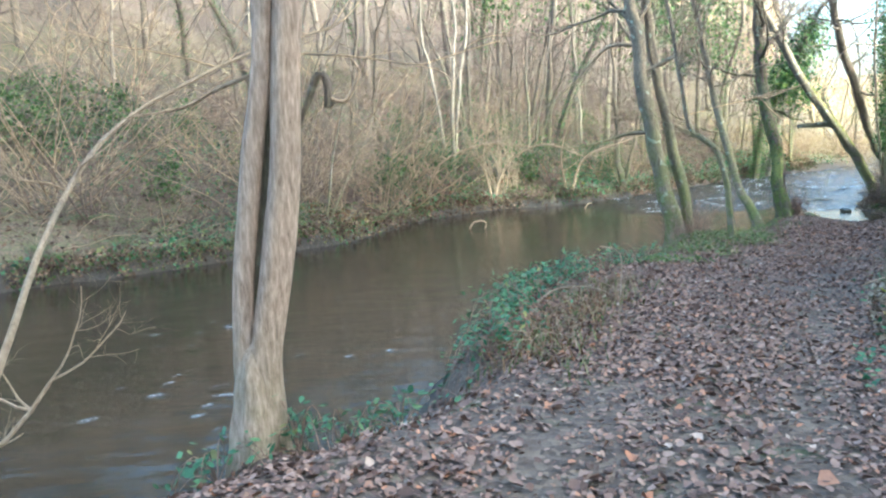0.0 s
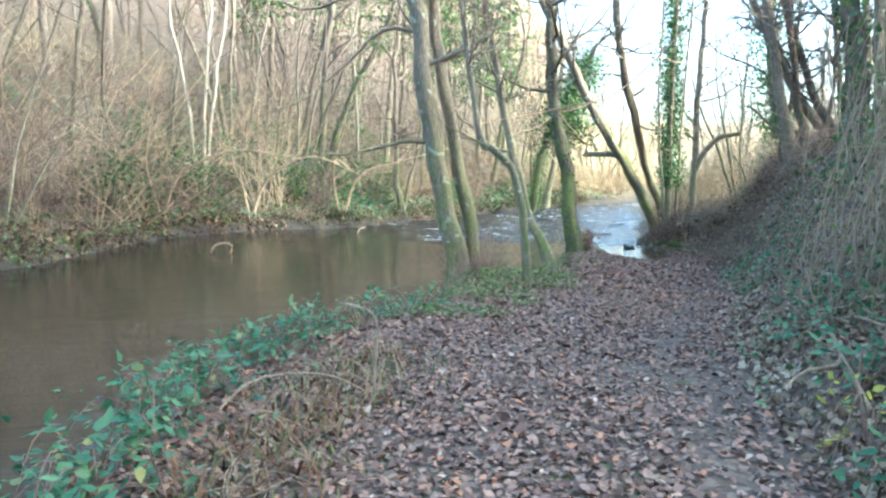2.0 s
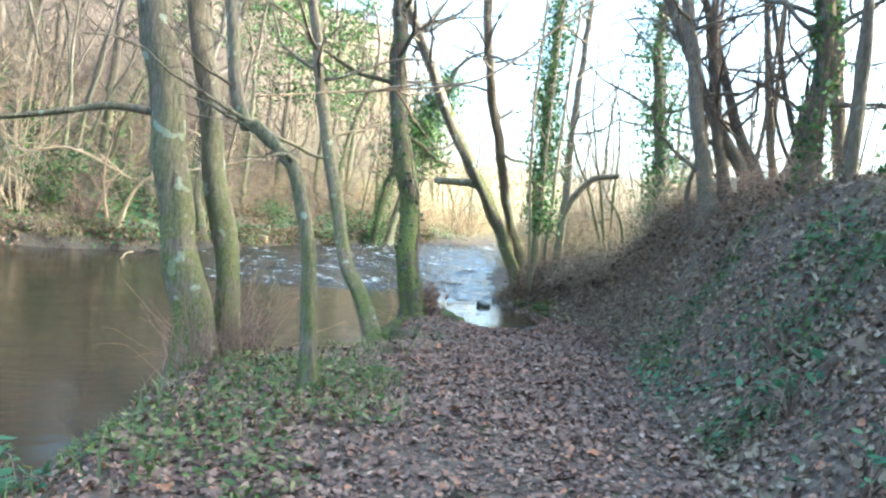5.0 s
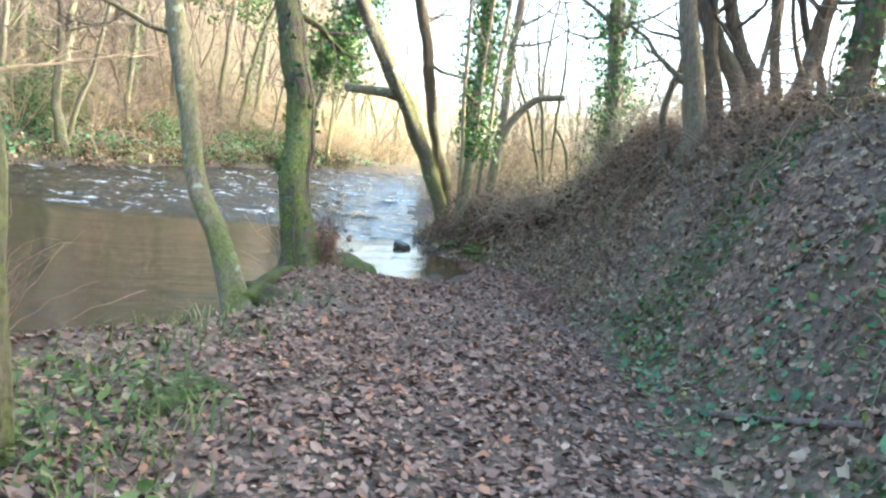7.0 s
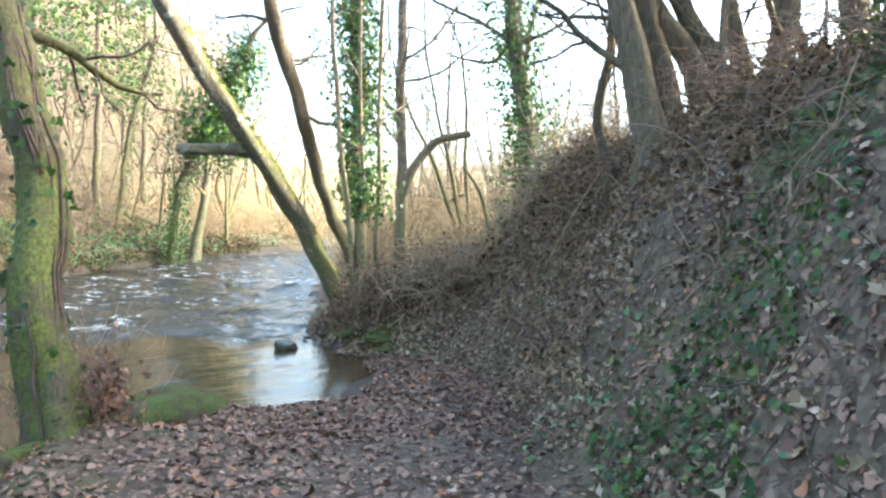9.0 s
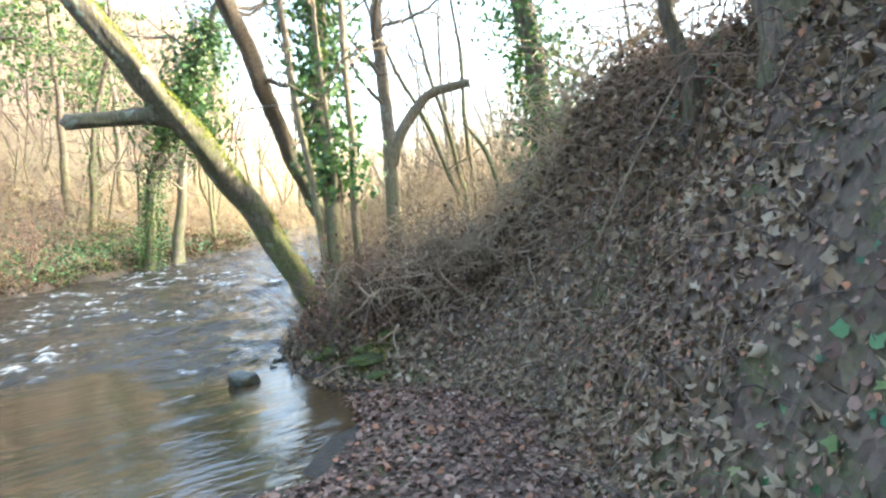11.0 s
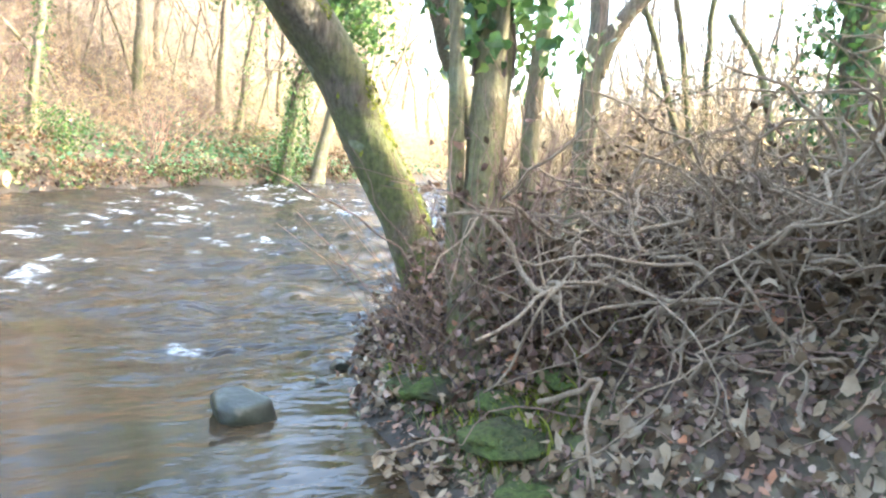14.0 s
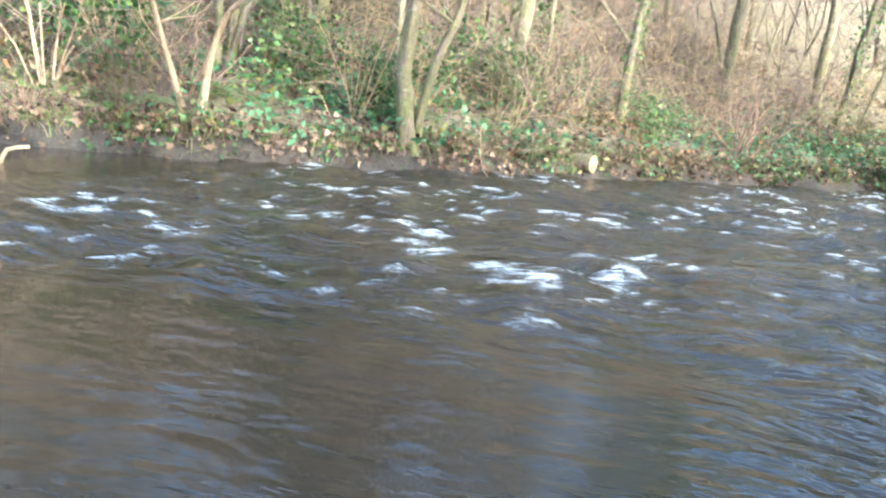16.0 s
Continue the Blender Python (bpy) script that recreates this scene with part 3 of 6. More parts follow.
def water():
    wx, wy, wf = sheet(spaced(-4, 22, 0.11, -320, 420), spaced(5, 46, 0.11, -200, 320))
    n, f = shore_dist(wx, wy)
    keep = (n > -1.2) & (f < 1.2)
    fk = keep[wf].all(1)
    wf = wf[fk]
    used = np.unique(wf)
    back = np.full(len(wx), -1)
    back[used] = np.arange(len(used))
    wx, wy, wf = wx[used], wy[used], back[wf]
    k = rapids(wx, wy)
    # flow runs along (0.62, 0.78): waves are short along it and long across
    a, c = 0.62 * wx + 0.78 * wy, -0.78 * wx + 0.62 * wy
    wave = fractal(a * 1.2, c * 0.7, 1.3, 51, 4)
    calm = fractal(a * 0.55, c * 1.0, 1.7, 61, 4)
    z = k * 0.045 * wave + (1 - 0.6 * k) * 0.004 * calm
    caps = fractal(a * 1.2, c * 0.55, 6.2, 71, 2) + 0.25 * wave
    patch = smooth(-0.9, 0.3, fractal(a * 0.7, c, 0.9, 81, 3))
    crest = smooth(0.26, 0.95, caps) * patch * smooth(0.4, 0.95, k) * (1 - 0.75 * smooth(13.4, 14.2, wx) * smooth(31, 29, wy))
    flecks = smooth(0.62, 0.9, lattice(wx * 6.5, wy * 6.5, 91)) * smooth(0.1, 0.7, fractal(wx, wy, 0.5, 93, 2)) * smooth(14, 11, wy)
    crest = np.maximum(crest, 0.8 * flecks)
    z = z + k * 0.035 * fractal(a * 1.4, c, 2.6, 57, 3) + 0.018 * crest
    me = mesh_from("water", np.stack([wx, wy, z], -1), wf, M["water"])
    at = me.attributes.new("foam", "FLOAT", "POINT")
    at.data.foreach_set("value", np.clip(crest, 0, 1).astype(np.float32))
    me.attributes.new("broken", "FLOAT", "POINT").data.foreach_set("value", np.clip(np.maximum(k, 0.06 * smooth(18.5, 22, wy) * smooth(5, 8, wx)), 0, 1).astype(np.float32))
    n = shore_dist(wx, wy)[0]
    me.attributes.new("shallow", "FLOAT", "POINT").data.foreach_set("value", (0.6 * smooth(1.1, 0.2, n + 0.3 * fractal(wx, wy, 0.8, 95, 2)) * smooth(19, 21, wy) * smooth(26, 24.5, wy)).astype(np.float32))
    return tagged(new("water", me), "brown peaty river water breaking into white riffles", "river", kind="structure")


water()


# ---- trees by the track ----
def trunk_line(points, r0, r1, flare=1.7, step=0.18, wander=1.0):
    p = curve(points, step)
    t = np.linspace(0, 1, len(p))
    s = np.arange(len(p)) * step + 7.3 * float(p[0][0]) + 3.1 * float(p[0][1])
    sway = min(0.065, 0.4 * r0) * wander * np.minimum(1, np.arange(len(p)) * step / 0.8)
    p = p + np.column_stack([sway * fractal(s, 0 * s, 0.9, 41, 3), sway * fractal(s, 0 * s + 9, 0.9, 43, 3), 0 * s])
    low = np.exp(-np.arange(len(p)) * step / 0.3)
    return p, (r0 + (r1 - r0) * t) * (1 + (flare - 1) * low)


def local(verts, at):
    return np.asarray(verts) - np.asarray(at)


def tree(label, stems, mat, at=None, limbs=17, limb_from=0.3, seed=1, name="tree", twigs=3, limb_len=2.6, category="tree", twig_mat="twig", sides=12, ivy=None, extra=(), rough=0.09, wander=1.0):
    """A bare tree of one or more stems: each stem a trunk of its own, with the limbs and twigs of all in a crown. ivy: (amount, from, to, reach)."""
    r = np.random.default_rng(seed)
    at = np.array(stems[0][0][0] if at is None else at, float)
    root = thing(name, at, label, category)
    out = [[], [], [], [], []]
    for pts, r0, r1 in stems:
        p, rad = trunk_line(pts, r0, r1, wander=wander)
        v, f = tubes([(p, rad)], sides + 4, rough, 0.32 if sides > 9 else 0.0)
        bole = part("trunk", mesh_from("trunk", local(v, at), f, M[mat]), root)
        first = bole if pts is stems[0][0] else first
        for _ in range(limbs):
            k = int(len(p) * r.uniform(limb_from, 0.99))
            k = min(k, len(p) - 2)
            d = unit(r.normal(0, 1, 3) * (1, 1, 0.3) + (0, 0, 0.45))
            grow(r, p[k], d, limb_len * r.uniform(0.5, 1.2), max(0.35 * rad[k], 0.012), 0, out, twigs - 1, 0.2, 0.05, 4, 6, 0.85)
        top = unit(p[-1] - p[-3])
        for _ in range(2):
            grow(r, p[-1], top + r.normal(0, 0.35, 3), limb_len, rad[-1] * 0.8, 0, out, twigs - 1, 0.2, 0.08, 5, 6, 0.85)
    for line in extra:
        out[0].append(line)
    for line in out[0]:
        v, f = tubes([line], 7)
        part("limb", mesh_from("limb", local(v, at), f, M[mat]), root)
    small = out[1] + out[2] + out[3]
    if small:
        v, f = tubes(small, 3)
        part("crown", mesh_from("crown", local(v, at), f, M[twig_mat]), root)["kind"] = "stuff"
    if ivy:
        amount, lo, hi, reach = ivy
        p, rad = trunk_line(*stems[0])
        ivy_on(first, at, p, rad, amount, lo, hi, reach, r)
    return root


def ivy_on(root, at, p, rad, amount, lo, hi, reach, r):
    k = r.uniform(lo * (len(p) - 1), hi * (len(p) - 1), amount)
    i = k.astype(int)
    j = np.minimum(i + 1, len(p) - 1)
    c = p[i] + (p[j] - p[i]) * (k - i)[:, None]
    ang = r.uniform(0, 2 * math.pi, amount)
    clump = 0.6 + 0.5 * lattice(k * 0.35, ang * 1.4, 5)
    o = np.stack([np.cos(ang), np.sin(ang), r.normal(0, 0.35, amount)], -1)
    d = rad[i] + reach * clump * r.uniform(0.0, 1.0, amount) ** 0.7
    pos = c + o * d[:, None]
    v, f = leaves(pos, o + r.normal(0, 0.5, (amount, 3)), r.uniform(0.055, 0.115, amount) * (1 + 0.25 * max(0.0, reach - 0.7)), 3, 0.2, r)
    part("ivy", mesh_from("ivy", local(v, at), f, M["ivy"], False), root, "glossy green ivy leaves")["kind"] = "stuff"
    stems = []
    for _ in range(10):
        a0 = r.uniform(0, 2 * math.pi)
        q = np.arange(int(lo * len(p)), max(int(hi * len(p)), int(lo * len(p)) + 3))
        q = q[q < len(p)]
        w = a0 + np.cumsum(r.normal(0, 0.12, len(q)))
        stems.append((p[q] + np.stack([np.cos(w), np.sin(w), 0 * w], -1) * (rad[q] * 1.04)[:, None], np.full(len(q), 0.012)))
    v, f = tubes(stems, 4)
    part("ivy_stem", mesh_from("ivy_stem", local(v, at), f, M["twig"]), root)["kind"] = "stuff"


def up_from(pts, dz, dx=0.0, dy=0.0):
    """Carry a stem on upwards past its last known point."""
    x, y, z = pts[-1]
    return list(pts) + [(x + dx * 0.5, y + dy * 0.5, z + dz * 0.5), (x + dx, y + dy, z + dz)]


def rooted(pts, sink=0.15):
    """Let a stem start in the ground under its first point."""
    x, y, z = pts[0]
    g = float(ground_at(np.array([x]), np.array([y]))[0])
    return ([(x, y, g - sink)] if g < z - 0.15 else []) + ([(x, y, min(z, g - sink))] if g >= z - 0.15 else []) + [q for q in pts[(0 if g < z - 0.15 else 1):]]


# pale double trunk, grown together at the foot, with a dark cleft
split = tree("pale split twin trunk at the water's edge with a dark cleft", [
    (rooted(up_from([(-1.61, 5.35, 0.3), (-1.62, 5.35, 1.0), (-1.61, 5.35, 1.35), (-1.565, 5.35, 1.85), (-1.44, 5.36, 2.72), (-1.27, 5.36, 3.97)], 5, -0.2, 0.6)), 0.092, 0.055),
    (rooted(up_from([(-1.49, 5.32, 0.3), (-1.45, 5.33, 1.0), (-1.43, 5.34, 1.35), (-1.33, 5.35, 1.85), (-1.195, 5.35, 2.72), (-1.08, 5.36, 3.97)], 5, 0.6, 0.3)), 0.128, 0.09)],
    "bark_pale", limbs=5, limb_from=0.55, seed=4, sides=15, rough=0.06, wander=0.2)
butt = curve([(-1.54, 5.34, 0.0), (-1.54, 5.34, 0.45), (-1.535, 5.34, 0.8), (-1.53, 5.345, 1.15), (-1.51, 5.35, 1.42)], 0.06)
v, f = tubes([(butt, np.interp(butt[:, 2], [0.0, 0.3, 0.5, 0.75, 1.05, 1.28, 1.42], [0.36, 0.3, 0.245, 0.205, 0.175, 0.125, 0.04]))], 22, 0.05, 0.35)
part("trunk", mesh_from("trunk", local(v, split.location), f, M["bark_pale"]), split, "swollen pale foot of the twin trunk")
# dark tube added between the stems so that the cleft reads dark
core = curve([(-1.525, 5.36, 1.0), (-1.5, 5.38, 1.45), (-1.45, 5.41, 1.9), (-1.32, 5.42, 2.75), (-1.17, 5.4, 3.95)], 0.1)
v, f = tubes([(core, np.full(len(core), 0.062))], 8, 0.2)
part("heartwood", mesh_from("heartwood", local(v, split.location), f, M["bark_dark"]), split, "dark core filling the cleft")

A = [(5.62, 17.06, 0.19), (5.31, 17.3, 1.76), (5.03, 17.54, 3.49), (4.8, 17.76, 5.14)]
low_bough = curve([(5.12, 17.5, 2.9), (4.61, 17.6, 2.92), (4.16, 17.71, 2.8), (3.56, 17.88, 2.65), (3.08, 18.0, 2.61), (2.76, 18.03, 2.4)], 0.15)
hang = curve([(3.49, 17.91, 2.62), (3.72, 17.67, 2.34), (3.83, 17.49, 2.03)], 0.12)
high_bough = curve([(4.84, 17.72, 4.97), (4.17, 17.83, 4.98), (3.45, 17.92, 4.29), (2.75, 18.0, 3.67), (1.86, 18.2, 3.3)], 0.2)
BOUGHS = [(q, np.linspace(a, b, len(q))) for q, a, b in ((low_bough, 0.05, 0.014), (hang, 0.018, 0.006), (high_bough, 0.05, 0.014))]
rb = np.random.default_rng(91)
sprays = [[], [], []]
for q, _ in BOUGHS:
    for k in range(2, len(q) - 1, 3):
        grow(rb, q[k], unit(q[k + 1] - q[k]) + rb.normal(0, 0.7, 3), rb.uniform(0.4, 1.1), 0.011, 0, sprays, 1, 0.2, 0.0, 3, 6, 0.8, 0.06)
tree("leaning alder with mossy foot and pale lichen spots", [(rooted(up_from(A, 6, -0.9, 0.6)), 0.19, 0.09)], "bark_moss", seed=5, extra=BOUGHS + sprays[0])
B = [(5.95, 17.4, 0.7), (5.65, 17.61, 2.28), (5.39, 17.85, 3.99), (5.25, 17.99, 5.28)]
tree("slim grey-brown alder close behind a mossy one", [(rooted(up_from(B, 6, -0.5, 0.6)), 0.14, 0.07)], "bark_moss", seed=6)
C = [(6.16, 15.27, 0.75), (6.12, 15.38, 1.72), (6.01, 15.5, 2.21), (5.91, 15.6, 2.51), (5.62, 15.81, 2.8), (5.49, 15.91, 2.99)]
tree("thin crooked mossy stem bent over the water", [(rooted(up_from(C, 4, -0.5, 0.7)), 0.068, 0.04)], "bark_moss", seed=7, limb_len=1.8)
D = [(8.65, 19.3, 0.2), (8.45, 19.7, 0.7), (8.3, 20.05, 1.2), (8.18, 20.4, 2.0), (8.03, 20.8, 3.0), (7.9, 21.2, 4.0)]
tree("curved mossy alder sweeping out of the bank", [(rooted(up_from(D, 5, -0.8, 0.6)), 0.12, 0.06)], "bark_moss", seed=8)
E_ = [(9.68, 20.3, 0.42), (9.63, 20.6, 1.2), (9.68, 20.95, 2.1), (9.61, 21.3, 3.2), (9.62, 21.8, 4.7)]
tree("stout mossy alder at the end of the spit", [(rooted(up_from(E_, 6, -0.5, 0.7)), 0.185, 0.10)], "bark_shaggy", seed=9, ivy=(260, 0.02, 0.5, 0.1))
F_ = [(15.2, 25.2, 0.35), (14.78, 25.13, 1.0), (14.2, 25.12, 2.0), (13.35, 24.9, 3.0), (12.5, 24.72, 4.0), (11.75, 24.6, 5.0)]
stub = (np.array([(13.42, 24.92, 2.93), (13.1, 25.0, 2.97), (12.7, 25.15, 2.95), (12.35, 25.3, 2.94), (12.3, 25.32, 2.94)]), np.array([0.13, 0.10, 0.085, 0.085, 0.01]))
leaning = tree("leaning mossy tree over the river with a broken stub", [(rooted(up_from(F_, 4, -2.2, 0.2)), 0.155, 0.10)],
     "bark_moss", seed=10, limb_from=0.6, extra=[stub])
# thick yellow-green moss on its upper, sunward side
p, rad = trunk_line(rooted(up_from(F_, 4, -2.2, 0.2)), 0.155, 0.10, wander=1.0)
rm = np.random.default_rng(29)
k = rm.integers(1, len(p) - 1, 5200)
along = np.array([unit(p[i + 1] - p[i - 1]) for i in k])
out = np.array((0.6, -0.6, 0.4)) + rm.normal(0, 0.4, (5200, 3))
out = out - (out * along).sum(1)[:, None] * along
out = out / np.linalg.norm(out, axis=1)[:, None]
q = p[k] + along * rm.uniform(-0.1, 0.1, 5200)[:, None] + out * (rad[k] * rm.uniform(0.97, 1.06, 5200))[:, None]
thick = (lattice(q[:, 0] * 3.0, q[:, 2] * 3.0, 37) > -0.35) & (q[:, 2] > 0.9) & (q[:, 2] < 4.6)
v, f = leaves(q[thick], out[thick] + rm.normal(0, 0.35, (thick.sum(), 3)), rm.uniform(0.02, 0.045, thick.sum()), 1, 0.4, rm)
part("moss_coat", mesh_from("moss_coat", local(v, leaning.location), f, M["moss_flake"], False), leaning, "bright yellow-green moss")["kind"] = "stuff"
tree("bare tree leaning over the river behind the nose of the bank", [(rooted(up_from([(19.3, 31.3, 0.5), (18.88, 31.0, 1.0), (17.3, 29.8, 3.0), (15.83, 28.56, 5.0), (14.9, 27.8, 6.6)], 5, -1.2, -0.6)), 0.17, 0.11)], "bark_grey", seed=110, limb_from=0.35)
G_ = [(14.82, 24.1, 0.4), (14.89, 24.27, 1.0), (15.14, 24.8, 3.0), (15.3, 25.1, 4.2), (15.45, 25.4, 6.0)]
tree("ivy-wrapped riverside tree with several stems", [(rooted(up_from(G_, 5, 0.4, 0.3)), 0.115, 0.08), (rooted(up_from([(15.02, 24.05, 0.4), (15.2, 24.35, 2.2), (15.5, 24.7, 5.0)], 4, 0.3, 0.2)), 0.05, 0.03), (rooted(up_from([(14.72, 24.2, 0.4), (14.75, 24.5, 2.0), (14.7, 24.9, 4.5)], 4)), 0.045, 0.03), (rooted(up_from([(14.95, 24.2, 0.4), (14.97, 24.4, 1.8), (15.05, 24.65, 4.0)], 4)), 0.035, 0.02)],
     "bark_sunny", seed=11, limb_from=0.3, limbs=11, ivy=(7500, 0.17, 0.95, 0.8))
K_ = [(18.45, 28.2, 0.9), (18.47, 28.25, 2.1), (18.64, 28.35, 4.1), (18.68, 28.44, 5.11)]
klimb = (curve([(18.55, 28.2, 2.5), (18.75, 28.1, 3.1), (19.22, 27.84, 3.74), (19.5, 27.6, 3.85), (19.84, 27.37, 3.93)], 0.15), None)
klimb = (klimb[0], np.linspace(0.12, 0.085, len(klimb[0])))
tree("grey tree with a broken crooked limb beyond the bank", [(rooted(up_from(K_, 5, 0.4, 0.4)), 0.14, 0.08)], "bark_grey", seed=12, limb_from=0.3, extra=[klimb])
H_ = [(20.55, 26.1, 1.2), (20.5, 26.2, 3.25), (20.39, 26.45, 5.63), (20.3, 26.76, 8.01)]
tree("tall ivy-covered tree in sun behind the bank", [(rooted(up_from(H_, 4, 0.2, 0.2)), 0.22, 0.13)], "bark_grey", seed=13, ivy=(7500, 0.02, 0.95, 1.45))

# the cluster of stems on the crest of the bank
BANK_STEMS = [
    ([(15.43, 20.0, 2.62), (15.36, 20.12, 3.08), (15.47, 20.12, 3.67), (15.58, 20.11, 4.21)], 0.060),
    ([(14.75, 18.81, 2.41), (14.64, 18.99, 3.12), (14.57, 19.14, 3.79), (14.51, 19.25, 4.23)], 0.151),
    ([(15.13, 18.95, 2.77), (15.11, 19.09, 3.67), (15.02, 19.25, 4.35)], 0.102),
    ([(15.78, 18.78, 3.1), (15.48, 19.07, 3.75), (15.17, 19.39, 4.39)], 0.125),
    ([(15.9, 18.7, 3.1), (15.7, 18.92, 3.75), (15.46, 19.18, 4.43)], 0.105),
    ([(15.99, 18.64, 3.44), (15.98, 18.69, 3.74), (15.92, 18.84, 4.5)], 0.084),
    ([(15.82, 18.18, 3.27), (15.88, 18.18, 3.65), (16.02, 18.2, 4.44)], 0.132),
    ([(16.59, 17.61, 3.31), (16.58, 17.66, 3.61), (16.5, 17.85, 4.51)], 0.159),
    ([(15.6, 19.3, 2.9), (15.5, 19.4, 3.6), (15.3, 19.6, 4.5)], 0.05),
    ([(16.2, 18.9, 3.1), (16.3, 18.95, 3.8), (16.35, 19.1, 4.6)], 0.055),
    ([(16.4, 18.1, 3.2), (16.25, 18.2, 3.9), (16.0, 18.45, 4.6)], 0.06),
    ([(15.3, 18.5, 3.0), (15.35, 18.55, 3.7), (15.5, 18.6, 4.5)], 0.04),
]
for k, (pts, rad) in enumerate(BANK_STEMS):
    go = 3.4 / (pts[-1][2] - pts[0][2])
    dx, dy = (pts[-1][0] - pts[0][0]) * go, (pts[-1][1] - pts[0][1]) * go
    tree("bare stem rising from the crest of the bank", [(rooted(up_from(pts, 4.5, dx, dy)), rad, rad * 0.55)], "bark_grey" if k % 2 else "bark_dark", seed=30 + k, limb_from=0.15, limbs=13, limb_len=2.4)


# ---- more stems by the track ----
J_ = [(-3.3, 4.3, 0.6), (-3.22, 5.2, 1.87), (-3.22, 6.25, 2.69), (-3.05, 7.03, 3.22), (-2.6, 7.58, 3.59), (-2.01, 8.13, 3.96), (-1.2, 8.8, 4.3)]
tree("slender pale hazel arching over the water", [(rooted(J_), 0.035, 0.014)], "twig_pale", seed=41, limbs=9, limb_from=0.45, limb_len=1.3, twig_mat="twig_pale", sides=8)
tree("thin dead hazel shoot on the river bank", [(rooted([(-3.5, 4.0, 0.7), (-3.0, 4.4, 1.0), (-2.75, 4.6, 1.35)]), 0.03, 0.012)], "twig_pale", seed=42, limbs=3, limb_len=0.7, twig_mat="twig_pale", sides=7, name="sapling", category="sapling")

dark = curve([(-1.14, 5.47, 2.9), (-1.0, 5.54, 3.23), (-0.93, 5.56, 3.4), (-0.88, 5.56, 3.44), (-0.84, 5.55, 3.34), (-0.84, 5.52, 3.17)], 0.05)
v, f = tubes([(dark, np.array([0.016 + 0.018 * (k / (len(dark) - 1)) for k in range(len(dark))]))], 9, 0.1)
hook = tagged(new("broken_branch", mesh_from("broken_branch", v, f, M["bark_dark"])), "dark hooked broken branch hanging on the split trunk", "branch")
bent = curve([(-0.85, 5.53, 3.25), (-0.71, 5.52, 3.21), (-0.62, 5.53, 3.35), (-0.59, 5.54, 3.45), (-0.65, 5.56, 3.54)], 0.05)
v, f = tubes([(bent, np.linspace(0.02, 0.012, len(bent)))], 8, 0.1)
part("side_twig", mesh_from("side_twig", v, f, M["twig_pale"]), hook, "pale bent twig")
for pts, r0 in (([(-1.28, 5.7, 3.5), (-1.25, 6.61, 3.72), (-0.84, 6.57, 3.69), (-0.42, 6.53, 3.62), (-0.14, 6.5, 3.57), (0.16, 6.49, 3.64), (0.6, 6.5, 3.75)], 0.016), ([(-1.4, 5.5, 3.45), (-1.71, 5.45, 3.33), (-1.94, 5.45, 3.22), (-2.4, 5.4, 3.15)], 0.02)):
    p = curve(pts, 0.1)
    out = [[], [], []]
    rb = np.random.default_rng(int(r0 * 1000))
    for k in range(3, len(p) - 1, 4):
        grow(rb, p[k], unit(p[k + 1] - p[k]) + rb.normal(0, 0.6, 3), rb.uniform(0.3, 0.7), 0.007, 0, out, 1, 0.2, 0.0, 3, 5, 0.8)
    v, f = tubes([(p, np.linspace(r0, 0.006, len(p)))] + out[0] + out[1], 5)
    tagged(new("thin_bough", mesh_from("thin_bough", v, f, M["twig_pale"])), "thin pale bare bough reaching from the split trunk", "branch")

# stems of the wood on the right-hand slope
r5 = np.random.default_rng(5)
SLOPE = [(7.6, 9.2), (9.0, 10.9), (9.9, 11.2), (10.3, 12.6), (11.2, 12.2), (11.6, 13.6), (12.6, 13.4), (12.8, 15.0), (13.9, 14.9), (13.9, 16.4), (14.9, 16.4), (8.0, 8.3), (9.6, 8.6), (11.3, 9.8), (13.2, 11.6), (7.2, 6.2), (15.9, 15.2), (19.5, 17.5), (6.5, 3.6)]
for k, (x, y) in enumerate(SLOPE):
    g = float(ground_at(np.array([x]), np.array([y]))[0])
    dx, dy = r5.normal(-0.25, 0.45), r5.normal(0.1, 0.35)
    h = r5.uniform(7, 11)
    pts = [(x, y, g - 0.2), (x + 0.2 * dx, y + 0.2 * dy, g + 0.2 * h), (x + dx, y + dy, g + 0.5 * h), (x + 2.2 * dx, y + 1.8 * dy, g + h)]
    rad = r5.uniform(0.07, 0.17)
    tree("bare tree on the shaded slope above the track" if k % 3 else "ivy-clad tree on the shaded slope above the track", [(pts, rad, rad * 0.45)], ("bark_grey", "bark_grey", "bark_moss")[k % 3], seed=60 + k, limbs=6, limb_from=0.3, limb_len=2.3, ivy=(1300, 0.0, 0.75, 0.35) if k % 3 == 0 else None, sides=9)


